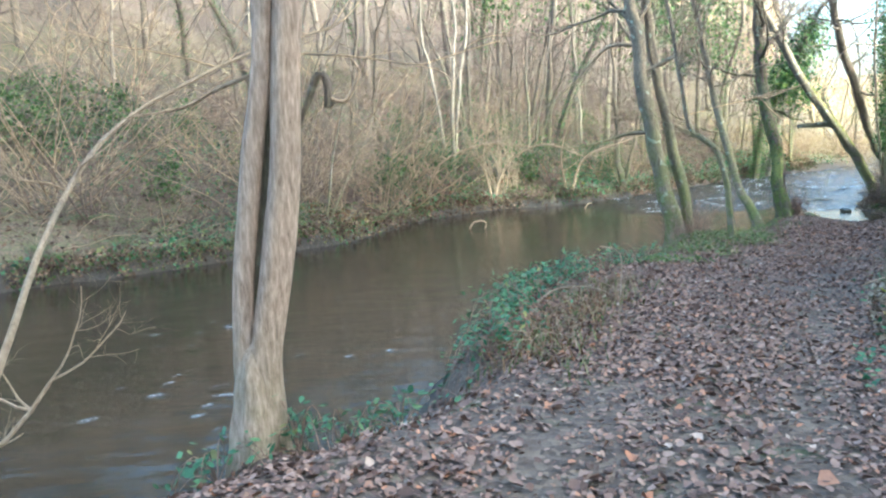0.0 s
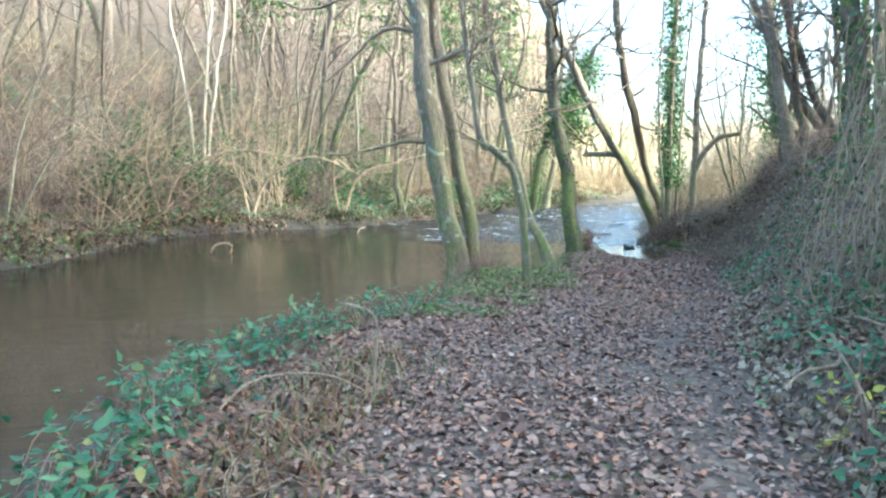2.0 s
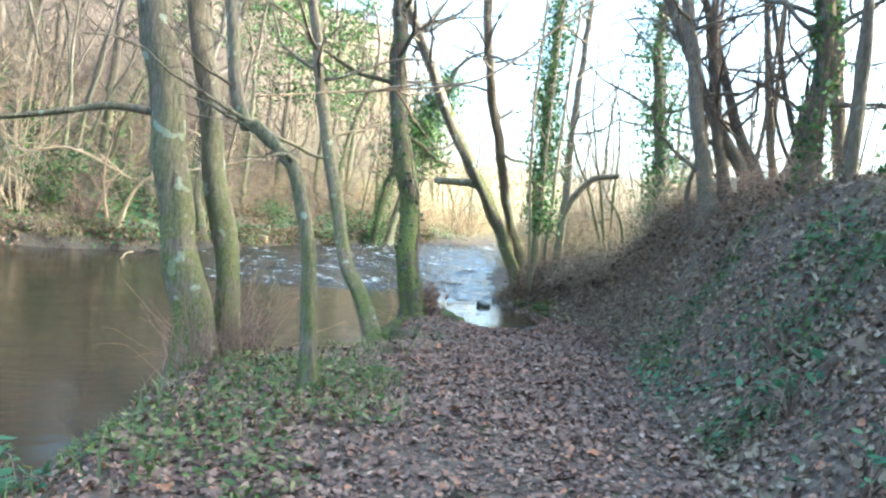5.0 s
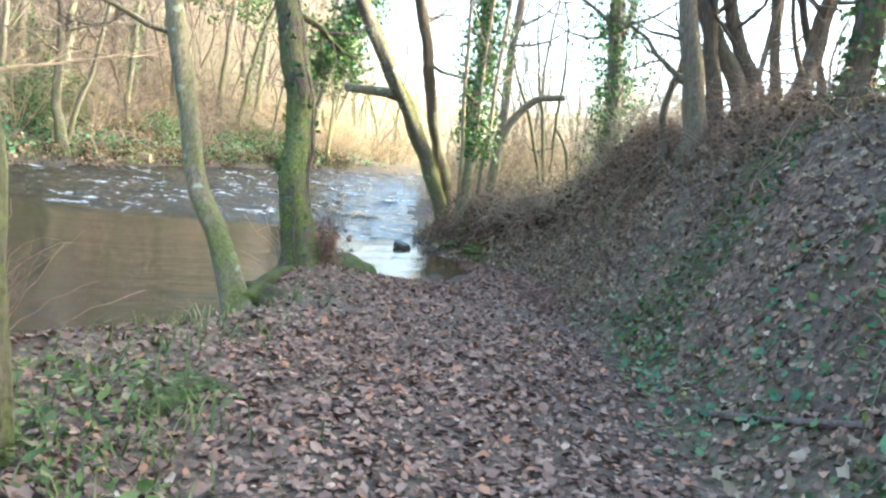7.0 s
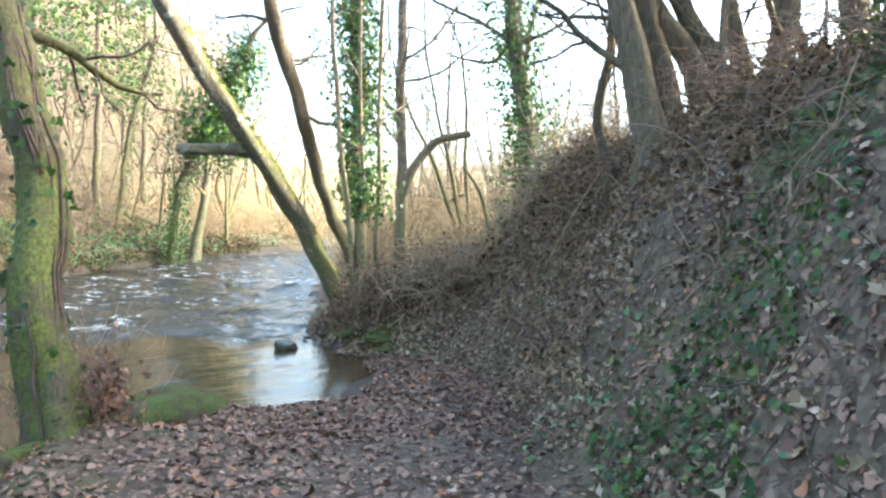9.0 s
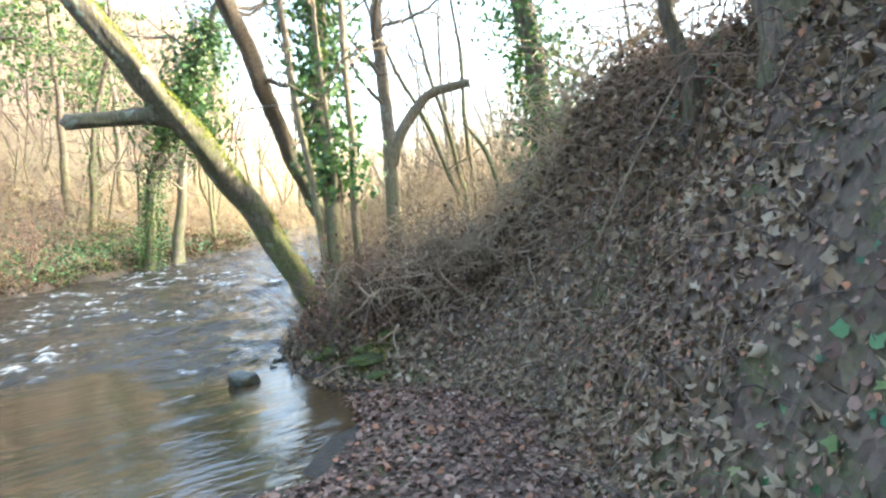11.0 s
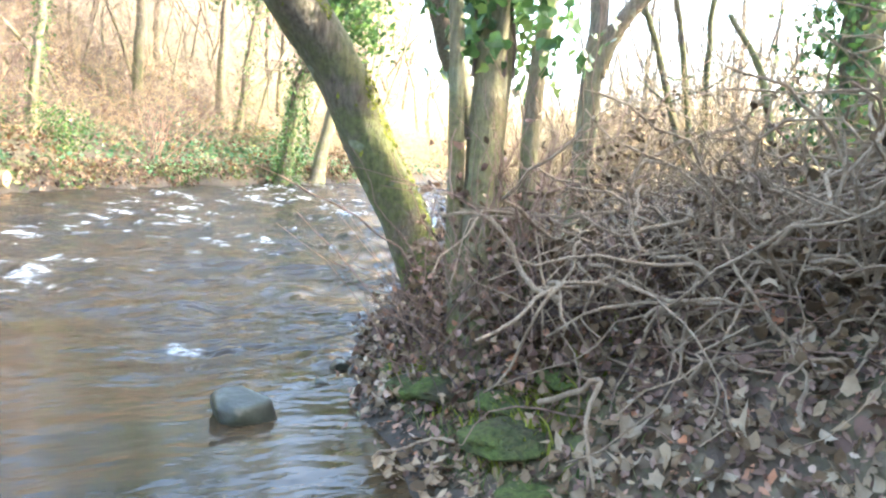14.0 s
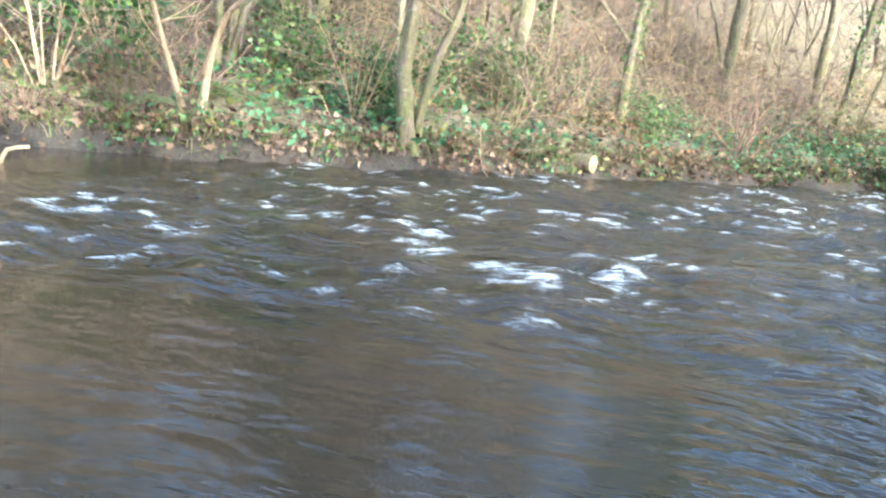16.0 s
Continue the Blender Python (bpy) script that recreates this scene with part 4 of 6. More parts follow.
# ---- woodland across the river ----
def wood_tree(seed, height, radius, mat, limbs, limb_len, lean=0.1, ivy=0, stems=1, low=0.3):
    """A woodland tree about its own foot: trunk, limbs, twigs."""
    r = np.random.default_rng(seed)
    root = new("tree")
    out = [[], [], [], []]
    for s in range(stems):
        a = r.uniform(0, 6.28)
        o = 0.18 * (s > 0) * np.array([math.cos(a), math.sin(a), 0])
        l = lean * (1 + s) * np.array([math.cos(a), math.sin(a), 0]) * height * 0.5
        w = r.normal(0, 0.06 * height, 3) * (1, 1, 0)
        p, rad = trunk_line([o + (0, 0, -0.3), o + l * 0.25 + w * 0.4 + (0, 0, height * 0.3), o + l * 0.6 + w + (0, 0, height * 0.65), o + l + w * 0.3 + (0, 0, height)], radius, radius * 0.25, 1.4, 0.45)
        v, f = tubes([(p, rad)], 8, 0.05)
        bole = part("trunk", mesh_from("trunk", v, f, M[mat]), root)
        for _ in range(limbs):
            k = min(int(len(p) * r.uniform(low, 0.98)), len(p) - 2)
            d = unit(r.normal(0, 1, 3) * (1, 1, 0.3) + (0, 0, 0.5))
            grow(r, p[k], d, limb_len * r.uniform(0.5, 1.2), max(0.4 * rad[k], 0.012), 0, out, 2, 0.2, 0.07, 3, 5, 0.8)
        if ivy and s == 0:
            ivy_on(bole, np.zeros(3), p, rad, ivy, 0.03, 0.6, 0.4, r)
    big = sorted(out[0], key=lambda l: -l[1][0])
    for line in big[:5]:
        v, f = tubes([line], 5)
        part("limb", mesh_from("limb", v, f, M[mat]), root)
    v, f = tubes(big[5:] + out[1] + out[2], 3)
    part("crown", mesh_from("crown", v, f, M["twig"]), root)["kind"] = "stuff"
    return root


def shrub(seed, height, count, mat, spread=0.5, kids=4, label=""):
    """A bush of many thin shoots from one stool."""
    r = np.random.default_rng(seed)
    root = new("shrub")
    out = [[], [], [], []]
    for _ in range(count):
        a = r.uniform(0, 6.28)
        d = np.array([math.cos(a) * spread * r.uniform(0.2, 1.2), math.sin(a) * spread * r.uniform(0.2, 1.2), 1])
        grow(r, (0.12 * math.cos(a), 0.12 * math.sin(a), -0.1), d, height * r.uniform(0.6, 1.1), r.uniform(0.012, 0.03), 0, out, 2, 0.14, 0.03, kids - 1, 5, 0.7)
    for line in out[0][:5]:
        v, f = tubes([line], 5)
        part("shoot", mesh_from("shoot", v, f, M[mat]), root)
    v, f = tubes(out[0][5:] + out[1] + out[2], 3)
    part("crown", mesh_from("crown", v, f, M[mat]), root)["kind"] = "stuff"
    return root


KINDS = [
    (wood_tree(201, 13, 0.13, "bark_far", 9, 2.7), "tall bare woodland tree on the far hillside"),
    (wood_tree(202, 15, 0.17, "bark_far", 11, 3.2, 0.06), "stout bare woodland tree on the far hillside"),
    (wood_tree(203, 11, 0.09, "bark_birch", 8, 2.0, 0.12), "slim pale-barked tree on the far hillside"),
    (wood_tree(204, 12, 0.095, "bark_birch", 6, 2.2, 0.05, 0, 2), "pale twin-stemmed tree on the far hillside"),
    (wood_tree(205, 12, 0.14, "bark_far", 8, 2.6, 0.08, 900), "ivy-clad woodland tree on the far hillside"),
    (wood_tree(206, 9, 0.08, "bark_far", 6, 2.0, 0.2, 0, 3, 0.15), "many-stemmed leaning tree on the far hillside"),
]
BUSHES = [
    (shrub(211, 4.2, 9, "twig_pale", 0.45), "pale hazel bush of many thin shoots"),
    (shrub(212, 3.2, 11, "twig", 0.7), "spreading bare bush of brown shoots"),
    (shrub(213, 2.2, 12, "twig_red", 0.8), "low reddish bare bush"),
    (shrub(214, 5.0, 8, "twig_pale", 1.5), "wide hazel bush of leaning pale stems"),
]
for ob, label in KINDS:
    tagged(ob, label, "tree", "trees on the far hillside")
for ob, label in BUSHES:
    tagged(ob, label, "bush", "bushes on the river banks")


def foot(x, y):
    return float(ground_at(np.array([x]), np.array([y]))[0])


def put(kind, x, y, r, scale=1.0, sink=0.0):
    m = pose(x, y, foot(x, y) - sink, r.normal(0, 2.5), r.normal(0, 2.5), r.uniform(0, 360)) @ Matrix.Diagonal((scale, scale, scale, 1))
    return copy_thing(kind, m)


r6 = np.random.default_rng(77)
made, tries, spots = 0, 0, []
while made < 165 and tries < 16000:
    tries += 1
    u, w = r6.uniform(-16, 66), 1.2 + 46 * r6.uniform(0, 1) ** 1.5
    # walk along the far shore, then up the hillside
    t = np.clip((u + 16) / 82, 0, 1)
    x0, y0 = np.interp(t, [0, 0.32, 0.55, 0.75, 1], [-22, -3, 9, 18, 48]), np.interp(t, [0, 0.32, 0.55, 0.75, 1], [8, 24, 35, 44, 66])
    x, y = x0 - 0.7 * w, y0 + 0.7 * w
    n, f_ = shore_dist(np.array([x]), np.array([y]))
    if f_[0] < 1.0 or any((x - a) ** 2 + (y - b) ** 2 < (0.8 if w < 10 else 1.4) for a, b in spots):
        continue
    if u > 50 and r6.uniform() < 0.45 or 30 < u <= 50 and w < 10 and r6.uniform() < 0.78:
        continue
    spots.append((x, y))
    if r6.uniform() < (0.5 if u < 26 else 0.2) and w < 22:
        put(BUSHES[r6.integers(0, 4 if u < 18 else 3)][0], x, y, r6, r6.uniform(0.7, 1.25))
    else:
        put(KINDS[(0, 4, 1, 4, 2, 3, 4, 1, 5, 5)[r6.integers(0, 10)]][0], x, y, r6, r6.uniform(0.75, 1.25))
    made += 1

for k in range(24):
    t = r6.uniform(0.1, 0.44)
    w = 0.9 + 5 * r6.uniform()
    x = np.interp(t, [0, 0.32, 0.55, 0.75, 1], [-22, -3, 9, 18, 48]) - 0.7 * w
    y = np.interp(t, [0, 0.32, 0.55, 0.75, 1], [8, 24, 35, 44, 66]) + 0.7 * w
    if shore_dist(np.array([x]), np.array([y]))[1][0] > 0.4:
        put(BUSHES[3][0], x, y, r6, r6.uniform(0.7, 1.2))


def evergreen(seed):
    """A holly-like bush: a few stems under a ragged head of glossy leaves."""
    r = np.random.default_rng(seed)
    root = new("evergreen_bush")
    out = [[], [], []]
    for _ in range(5):
        grow(r, (0, 0, -0.1), r.normal(0, 0.4, 3) * (1, 1, 0) + (0, 0, 1), r.uniform(1.0, 1.8), 0.025, 0, out, 1, 0.2, 0.05, 4, 5, 0.8)
    for line in out[0]:
        v, f = tubes([line], 5)
        part("stem", mesh_from("stem", v, f, M["bark_far"]), root)
    tips = np.vstack([np.asarray(p)[2:] for p, _ in out[0] + out[1]])
    pos = tips[r.integers(0, len(tips), 620)] + r.normal(0, 0.2, (620, 3))
    v, f = leaves(pos, r.normal(0, 0.8, pos.shape) + (0, 0, 0.7), r.uniform(0.08, 0.17, 620), 3, 0.3, r)
    part("foliage", mesh_from("foliage", v, f, M["ivy"], False), root)["kind"] = "stuff"
    return tagged(root, "dark green evergreen bush in the hillside wood", "bush", "evergreen bushes on the hillside")


GREEN = [evergreen(221), evergreen(222)]
for k in range(46):
    t, w = r6.uniform(0.1, 0.7), 1.5 + 11 * r6.uniform()
    x = np.interp(t, [0, 0.32, 0.55, 0.75, 1], [-22, -3, 9, 18, 48]) - 0.7 * w
    y = np.interp(t, [0, 0.32, 0.55, 0.75, 1], [8, 24, 35, 44, 66]) + 0.7 * w
    if shore_dist(np.array([x]), np.array([y]))[1][0] > 0.6:
        put(GREEN[k % 2], x, y, r6, r6.uniform(0.5, 1.15))
for ob, x, y in ((GREEN[0], -6.4, 26.0), (GREEN[1], 1.5, 36.0), (BUSHES[3][0], -5.5, 22.6)):
    ob.matrix_basis = pose(x, y, foot(x, y), 0, 0, 70)

# the depth of the wood: poles and twigs too many to tell apart
lines = []
while len(lines) < 90:
    t, w = r6.uniform(0, 1), 5 + 50 * r6.uniform() ** 1.2
    x = np.interp(t, [0, 0.32, 0.6, 0.8, 1], [-24, -3, 9, 16, 30]) - 0.7 * w
    y = np.interp(t, [0, 0.32, 0.6, 0.8, 1], [6, 24, 35, 42, 53]) + 0.7 * w
    lines.append((x, y))
while len(lines) < 190:
    x, y = r6.uniform(2, 30), r6.uniform(38, 70)
    if shore_dist(np.array([x]), np.array([y]))[1][0] > 3 and 0.92 * (x - 12.6) - 0.39 * (y - 23) < 2:
        lines.append((x, y))
px, py = np.array(lines).T
pz = ground_at(px, py)
poles, canopy = [], []
for x, y, z in zip(px, py, pz):
    h, r0 = r6.uniform(5, 13), r6.uniform(0.025, 0.085)
    q = np.cumsum(np.vstack([(x, y, z - 0.2), np.column_stack([r6.normal(0.0, 0.55, 2) + r6.normal(0.0, 0.7, (4, 2)), np.full(4, h / 4)])]), 0)
    poles.append((q, np.linspace(r0, r0 * 0.3, 5)))
    for _ in range(50):
        s0 = q[r6.integers(0, 5)] + r6.normal(0, 1.9, 3) * (1, 1, 0.6) + (0, 0, 0.8)
        d = unit(r6.normal(0, 1, 3) + (0, 0, 0.45))
        l = r6.uniform(0.8, 2.6)
        m_ = s0 + d * l * 0.5 + r6.normal(0, 0.12, 3)
        canopy.append((np.array([s0, m_, s0 + d * l + r6.normal(0, 0.3, 3)]), np.array([0.016, 0.011, 0.005])))
v, f = tubes(poles, 5)
tagged(new("far_wood", mesh_from("far_wood", v, f, M["bark_far"])), "massed bare trunks deep in the hillside wood", "woodland", kind="stuff")
v, f = tubes(canopy, 3)
tagged(new("far_canopy", mesh_from("far_canopy", v, f, M["twig_grey"])), "grey-brown bare twigs of the hillside wood", "woodland", kind="stuff")

lines, sprigs = [], []
while len(lines) < 85:
    x, y = r6.uniform(24, 80), r6.uniform(33, 95)
    n, f_ = shore_dist(np.array([x]), np.array([y]))
    if (n[0] < -2 and y > 0.55 * x + 20) or f_[0] > 3:
        h, r0 = r6.uniform(6, 12), r6.uniform(0.06, 0.14)
        q = np.cumsum(np.vstack([(x, y, foot(x, y) - 0.2), np.column_stack([r6.normal(0, 0.5, 2) + r6.normal(0, 0.5, (4, 2)), np.full(4, h / 4)])]), 0)
        lines.append((q, np.linspace(r0, r0 * 0.3, 5)))
        for _ in range(50):
            s0 = q[r6.integers(1, 5)] + r6.normal(0, 1.2, 3) * (1, 1, 0.7)
            d = unit(r6.normal(0, 1, 3) + (0, 0, 0.5))
            l = r6.uniform(1.0, 3.0)
            sprigs.append((np.array([s0, s0 + d * l * 0.5 + r6.normal(0, 0.2, 3), s0 + d * l + r6.normal(0, 0.4, 3)]), np.array([0.03, 0.02, 0.01])))
v, f = tubes(lines, 5)
tagged(new("field_wood", mesh_from("field_wood", v, f, M["bark_far"])), "bare trunks of trees round the sunlit field", "woodland", kind="stuff")
v, f = tubes(sprigs, 3)
tagged(new("field_canopy", mesh_from("field_canopy", v, f, M["twig_straw"])), "bare twigs of trees round the sunlit field", "woodland", kind="stuff")


def conifer(x, y, height, seed):
    """A pine: bare lower trunk, whorled boughs and needle clumps above."""
    r = np.random.default_rng(seed)
    g = float(ground_at(np.array([x]), np.array([y]))[0])
    root = thing("conifer", (x, y, g), "tall dark green conifer in the hillside wood", "conifer", "conifers in the wood")
    p, rad = trunk_line([(0, 0, -0.3), (0.1, 0, height * 0.5), (0.1, 0.1, height)], 0.2, 0.04, 1.3, 0.5)
    v, f = tubes([(p, rad)], 8, 0.04)
    part("trunk", mesh_from("trunk", v, f, M["bark_far"]), root)
    lines, pos = [], []
    for z in np.arange(height * 0.35, height, 0.55):
        for _ in range(5):
            a, l = r.uniform(0, 6.28), (height - z) * 0.26 + 0.5
            t = np.linspace(0, 1, 5)
            q = np.stack([np.cos(a) * l * t, np.sin(a) * l * t, z + 0.25 * t - 0.5 * t * t * l * 0.5], -1)
            lines.append((q, np.linspace(0.03, 0.008, 5)))
            pos.append(q[r.integers(1, 5, 30)] + r.normal(0, 0.2, (30, 3)) * (1, 1, 0.6))
    v, f = tubes(lines, 3)
    part("bough_growth", mesh_from("bough_growth", v, f, M["bark_far"]), root)["kind"] = "stuff"
    pos = np.vstack(pos)
    v, f = leaves(pos, r.normal(0, 1, pos.shape) + (0, 0, 0.8), r.uniform(0.14, 0.34, len(pos)), 1, 0.3, r)
    part("needles", mesh_from("needles", v, f, M["ivy"], False), root)["kind"] = "stuff"


for k, (x, y, hh) in enumerate([(15.0, 49, 15), (13.0, 53, 17), (18.5, 53, 16), (9.5, 50, 16), (4.0, 47, 15), (22, 57, 15), (16.5, 58, 18), (-14, 37, 15), (-9, 43, 16), (-18, 33, 14), (-4, 45, 17), (-22, 40, 16), (-12, 50, 17)]):
    conifer(x, y, hh, 700 + k)

# ivy-clad pair at the bend downstream, and the mossy tree with splayed roots
tree("ivy-hung tree leaning from the far bank", [(rooted([(19.1, 44.6, 0.2), (19.43, 44.4, 3.06), (20.06, 44.1, 5.0), (21.32, 43.5, 7.67), (22, 43.2, 9.5)]), 0.2, 0.12)], "bark_far", seed=101, ivy=(5200, 0.0, 0.95, 0.9), sides=9)
tree("pale straight tree on the far bank", [(rooted([(20.7, 46.3, 0.2), (21.15, 46.2, 3.08), (21.4, 46.2, 4.6), (21.6, 46.3, 9)]), 0.22, 0.12)], "bark_birch", seed=102, sides=9)
tree("mossy alder with splayed roots on the far bank", [(rooted([(8.88, 35.3, 0.4), (8.7, 35.4, 1.2), (8.6, 35.6, 2.2), (8.5, 35.9, 7)]), 0.14, 0.07), (rooted([(8.95, 35.35, 0.5), (9.15, 35.45, 1.8), (9.5, 35.6, 3.0), (10.1, 35.9, 7)]), 0.075, 0.05)], "bark_grey", seed=103, sides=11)
tree("low forked sapling on the far bank", [(rooted([(-3.75, 23.5, 0.4), (-3.4, 23.6, 2.42), (-3.02, 23.9, 4.2)]), 0.05, 0.02), (rooted([(-3.7, 23.5, 0.4), (-2.95, 23.5, 1.86), (-2.45, 23.64, 2.91)]), 0.045, 0.02)], "bark_birch", seed=104, limbs=6, limb_from=0.3, limb_len=1.2, twig_mat="twig_pale", sides=7, name="sapling", category="sapling")
for k, (x, y, z) in enumerate([(2.4, 31.8, 0.7), (-0.5, 29.6, 0.8), (6.0, 33.6, 0.7)]):
    rr = np.random.default_rng(300 + k)
    tree("pale hazel boughs reaching low over the river", [(rooted([(x, y, z), (x + 0.6, y - 0.3, z + 1.3), (x + 2.0 + k * 0.2, y - 1.0, z + 2.0), (x + 3.6, y - 1.6, z + 1.4 + 0.5 * k)]), 0.06, 0.02), (rooted([(x - 0.2, y, z), (x - 0.5, y - 0.5, z + 1.5), (x - 0.2, y - 1.5, z + 3.2)]), 0.045, 0.018)], "twig_pale", seed=305 + k, limbs=8, limb_from=0.3, limb_len=1.6, twig_mat="twig_pale", sides=7, name="hazel", category="bush")

# bushes, hedge and trees beyond the bank and round the field
made = 25
while made < 105:
    a, w = r6.uniform(0, 1), r6.uniform(0, 1)
    x, y = (20 + 16 * a, 26 + 12 * w + 8 * a) if made < 55 else (30 + 75 * a, 18 + 62 * w)
    n, f_ = shore_dist(np.array([x]), np.array([y]))
    if n[0] > -1.5 or (x < 22.5 and y < 28):
        made += n[0] <= -1.5
        continue
    k = r6.uniform()
    put(BUSHES[0][0] if k < (0.75 if made < 55 else 0.3) else KINDS[r6.integers(0, 6)][0], x, y, r6, r6.uniform(0.6, 1.0) if made < 55 else r6.uniform(0.7, 1.15))
    made += 1

for k in range(12):
    x, y = 25 + 1.2 * k + r6.normal(0, 0.6), 30.5 + 0.35 * k + r6.normal(0, 1.2)
    put(BUSHES[k % 3][0], x, y, r6, r6.uniform(0.9, 1.5))
for k in range(22):
    x, y = 25 + 26 * r6.uniform(), 30 + 34 * r6.uniform()
    if shore_dist(np.array([x]), np.array([y]))[0][0] < -2.5:
        put(KINDS[k % 6][0], x, y, r6, r6.uniform(0.6, 0.95))
for k in range(22):
    a, w = r6.uniform(), r6.uniform(0.8, 4)
    x, y = (24 + 20 * a - 0.6 * w, 50.5 + 14 * a + 0.8 * w) if k % 2 else (21 + 12 * a + 0.6 * w, 37 + 8.5 * a - 0.8 * w)
    put(BUSHES[k % 3][0], x, y, r6, r6.uniform(0.8, 1.3))

for k in range(20):
    x, y = 27 + 14 * r6.uniform(), 38 + 14 * r6.uniform()
    if shore_dist(np.array([x]), np.array([y]))[0][0] < -1.0:
        put(KINDS[(2, 3, 5, 0)[k % 4]][0], x, y, r6, r6.uniform(0.6, 0.95))
# trees out of view towards the sun, added to dapple light on the hillside
for k in range(60):
    a, w = 29.5 + 29 * r6.uniform(), r6.uniform(12, 30)
    put(KINDS[(0, 1, 4, 5)[k % 4]][0], 0.62 * a + 0.788 * w, 0.78 * a - 0.616 * w, r6, r6.uniform(0.85, 1.25))

# further unseen trees added to thin the sun on the upper hill
for k in range(26):
    a, w = 36 + 16 * r6.uniform(), r6.uniform(13, 28)
    put(KINDS[(0, 1, 4, 5)[k % 4]][0], 0.62 * a + 0.788 * w, 0.78 * a - 0.616 * w, r6, r6.uniform(0.85, 1.2))

# the dense ivy head of the leaning tree downstream
r9 = np.random.default_rng(17)
head = bpy.data.objects["tree"]
for ob in bpy.data.objects:
    if ob.get("label") == "ivy-hung tree leaning from the far bank":
        head = ob
c = np.array([(20.6, 43.9, 6.2), (21.4, 43.6, 7.4), (19.9, 44.1, 5.2), (21.9, 43.4, 8.6), (20.9, 43.3, 5.0)])
q = c[r9.integers(0, 5, 3800)] + r9.normal(0, 0.62, (3800, 3))
v, f = leaves(q, q - np.array([20.8, 43.8, 6.2]) + r9.normal(0, 0.8, q.shape), r9.uniform(0.14, 0.26, 3800), 3, 0.2, r9)
part("ivy_head", mesh_from("ivy_head", local(v, head.location), f, M["ivy"], False), head, "dense dark green ivy head")["kind"] = "stuff"


# ---- stones, logs and sticks ----
FACETS = [Vector(c).normalized() for c in ((1, 0.3, 0.2), (-0.4, 1, 0.3), (0.2, -0.3, 1), (0.8, -0.9, 0.4), (0.7, 0.8, 0.7))]


def stone(x, y, z, sx, sy, sz, mat, label, seed, name="rock"):
    r = np.random.default_rng(seed)
    bm = bmesh.new()
    bmesh.ops.create_icosphere(bm, subdivisions=4, radius=1)
    off = Vector(r.uniform(-50, 50, 3))
    for v in bm.verts:
        d = 1 + 0.28 * noise.noise(v.co * 1.3 + off) + 0.08 * noise.noise(v.co * 4 + off)
        if mat is M["stone"]:
            d = min(d, 0.66 / max(0.45, *(abs(v.co.dot(c)) for c in FACETS)))
        v.co = Vector((v.co.x * sx, v.co.y * sy, v.co.z * sz)) * d
    me = bpy.data.meshes.new(name)
    bm.to_mesh(me)
    bm.free()
    me.shade_smooth()
    me.materials.append(mat)
    ob = new(name, me)
    ob.matrix_world = pose(x, y, z, 0, 0, r.uniform(0, 360))
    return tagged(ob, label, "rock")


stone(13.66, 24.5, 0.0, 0.22, 0.18, 0.17, M["stone"], "dark wet boulder standing out of the shallows", 1)
for k, (x, y, s) in enumerate([(14.22, 24.95, 0.12), (14.3, 24.5, 0.08), (14.45, 25.3, 0.12)]):
    stone(x, y, -0.02, s * 0.8, s * 0.65, s * 0.5, M["stone"], "small dark stone at the water's edge", 10 + k)
stone(10.85, 21.5, 0.02, 0.6, 0.42, 0.34, M["moss"], "moss-covered boulder at the tip of the spit", 3)
stone(10.1, 20.9, 0.15, 0.5, 0.4, 0.3, M["moss"], "moss-covered hummock beside a tree foot", 4)
stone(8.95, 19.5, 0.1, 0.55, 0.28, 0.26, M["moss"], "mossy root mound at the water's edge", 5)
for k, (x, y) in enumerate([(7.25, 16.15), (7.0, 15.85)]):
    stone(x, y, foot(x, y) - 0.03, 0.24, 0.15, 0.1, M["moss"], "low moss cushion along the track's edge", 6 + 40 * k, "moss_cushion")
for k, (x, y, w) in enumerate([(14.62, 24.35, 0.26), (14.72, 24.05, 0.3), (14.84, 23.8, 0.24), (14.6, 23.35, 0.28), (14.74, 23.58, 0.22), (14.66, 24.75, 0.2), (14.95, 23.5, 0.2), (14.5, 23.1, 0.18)]):
    stone(x, y, foot(x, y) - 0.02, w, w * 0.7, w * 0.22, M["moss"], "bright moss cushion at the toe of the bank", 260 + 7 * k, "moss_cushion")


def stick(points, r0, r1, mat, label, name="stick", sides=8, category="stick", forks=0, seed=1):
    p = curve(points, 0.08)
    lines = [(np.vstack([p[:1], p, p[-1:]]), np.concatenate([[0.0005], np.linspace(r0, r1, len(p)), [0.0005]]))]
    v, f = tubes(lines, sides, 0.06)
    root = tagged(new(name, mesh_from(name, v, f, M[mat])), label, category)
    r = np.random.default_rng(seed)
    out = [[], [], []]
    for _ in range(forks):
        k = r.integers(len(p) // 4, len(p) - 1)
        grow(r, p[k], unit(p[min(k + 1, len(p) - 1)] - p[k - 1]) + r.normal(0, 0.6, 3), np.linalg.norm(p[-1] - p[0]) * r.uniform(0.2, 0.4), r1, 0, out, 1, 0.2, 0.02, 2, 5, 0.7)
    for line in out[0]:
        v, f = tubes([line], 5)
        part("side_twig", mesh_from("side_twig", v, f, M[mat]), root)
    return root


def lie(pts, lift=0.03):
    return [(x, y, foot(x, y) + lift) for x, y in pts]


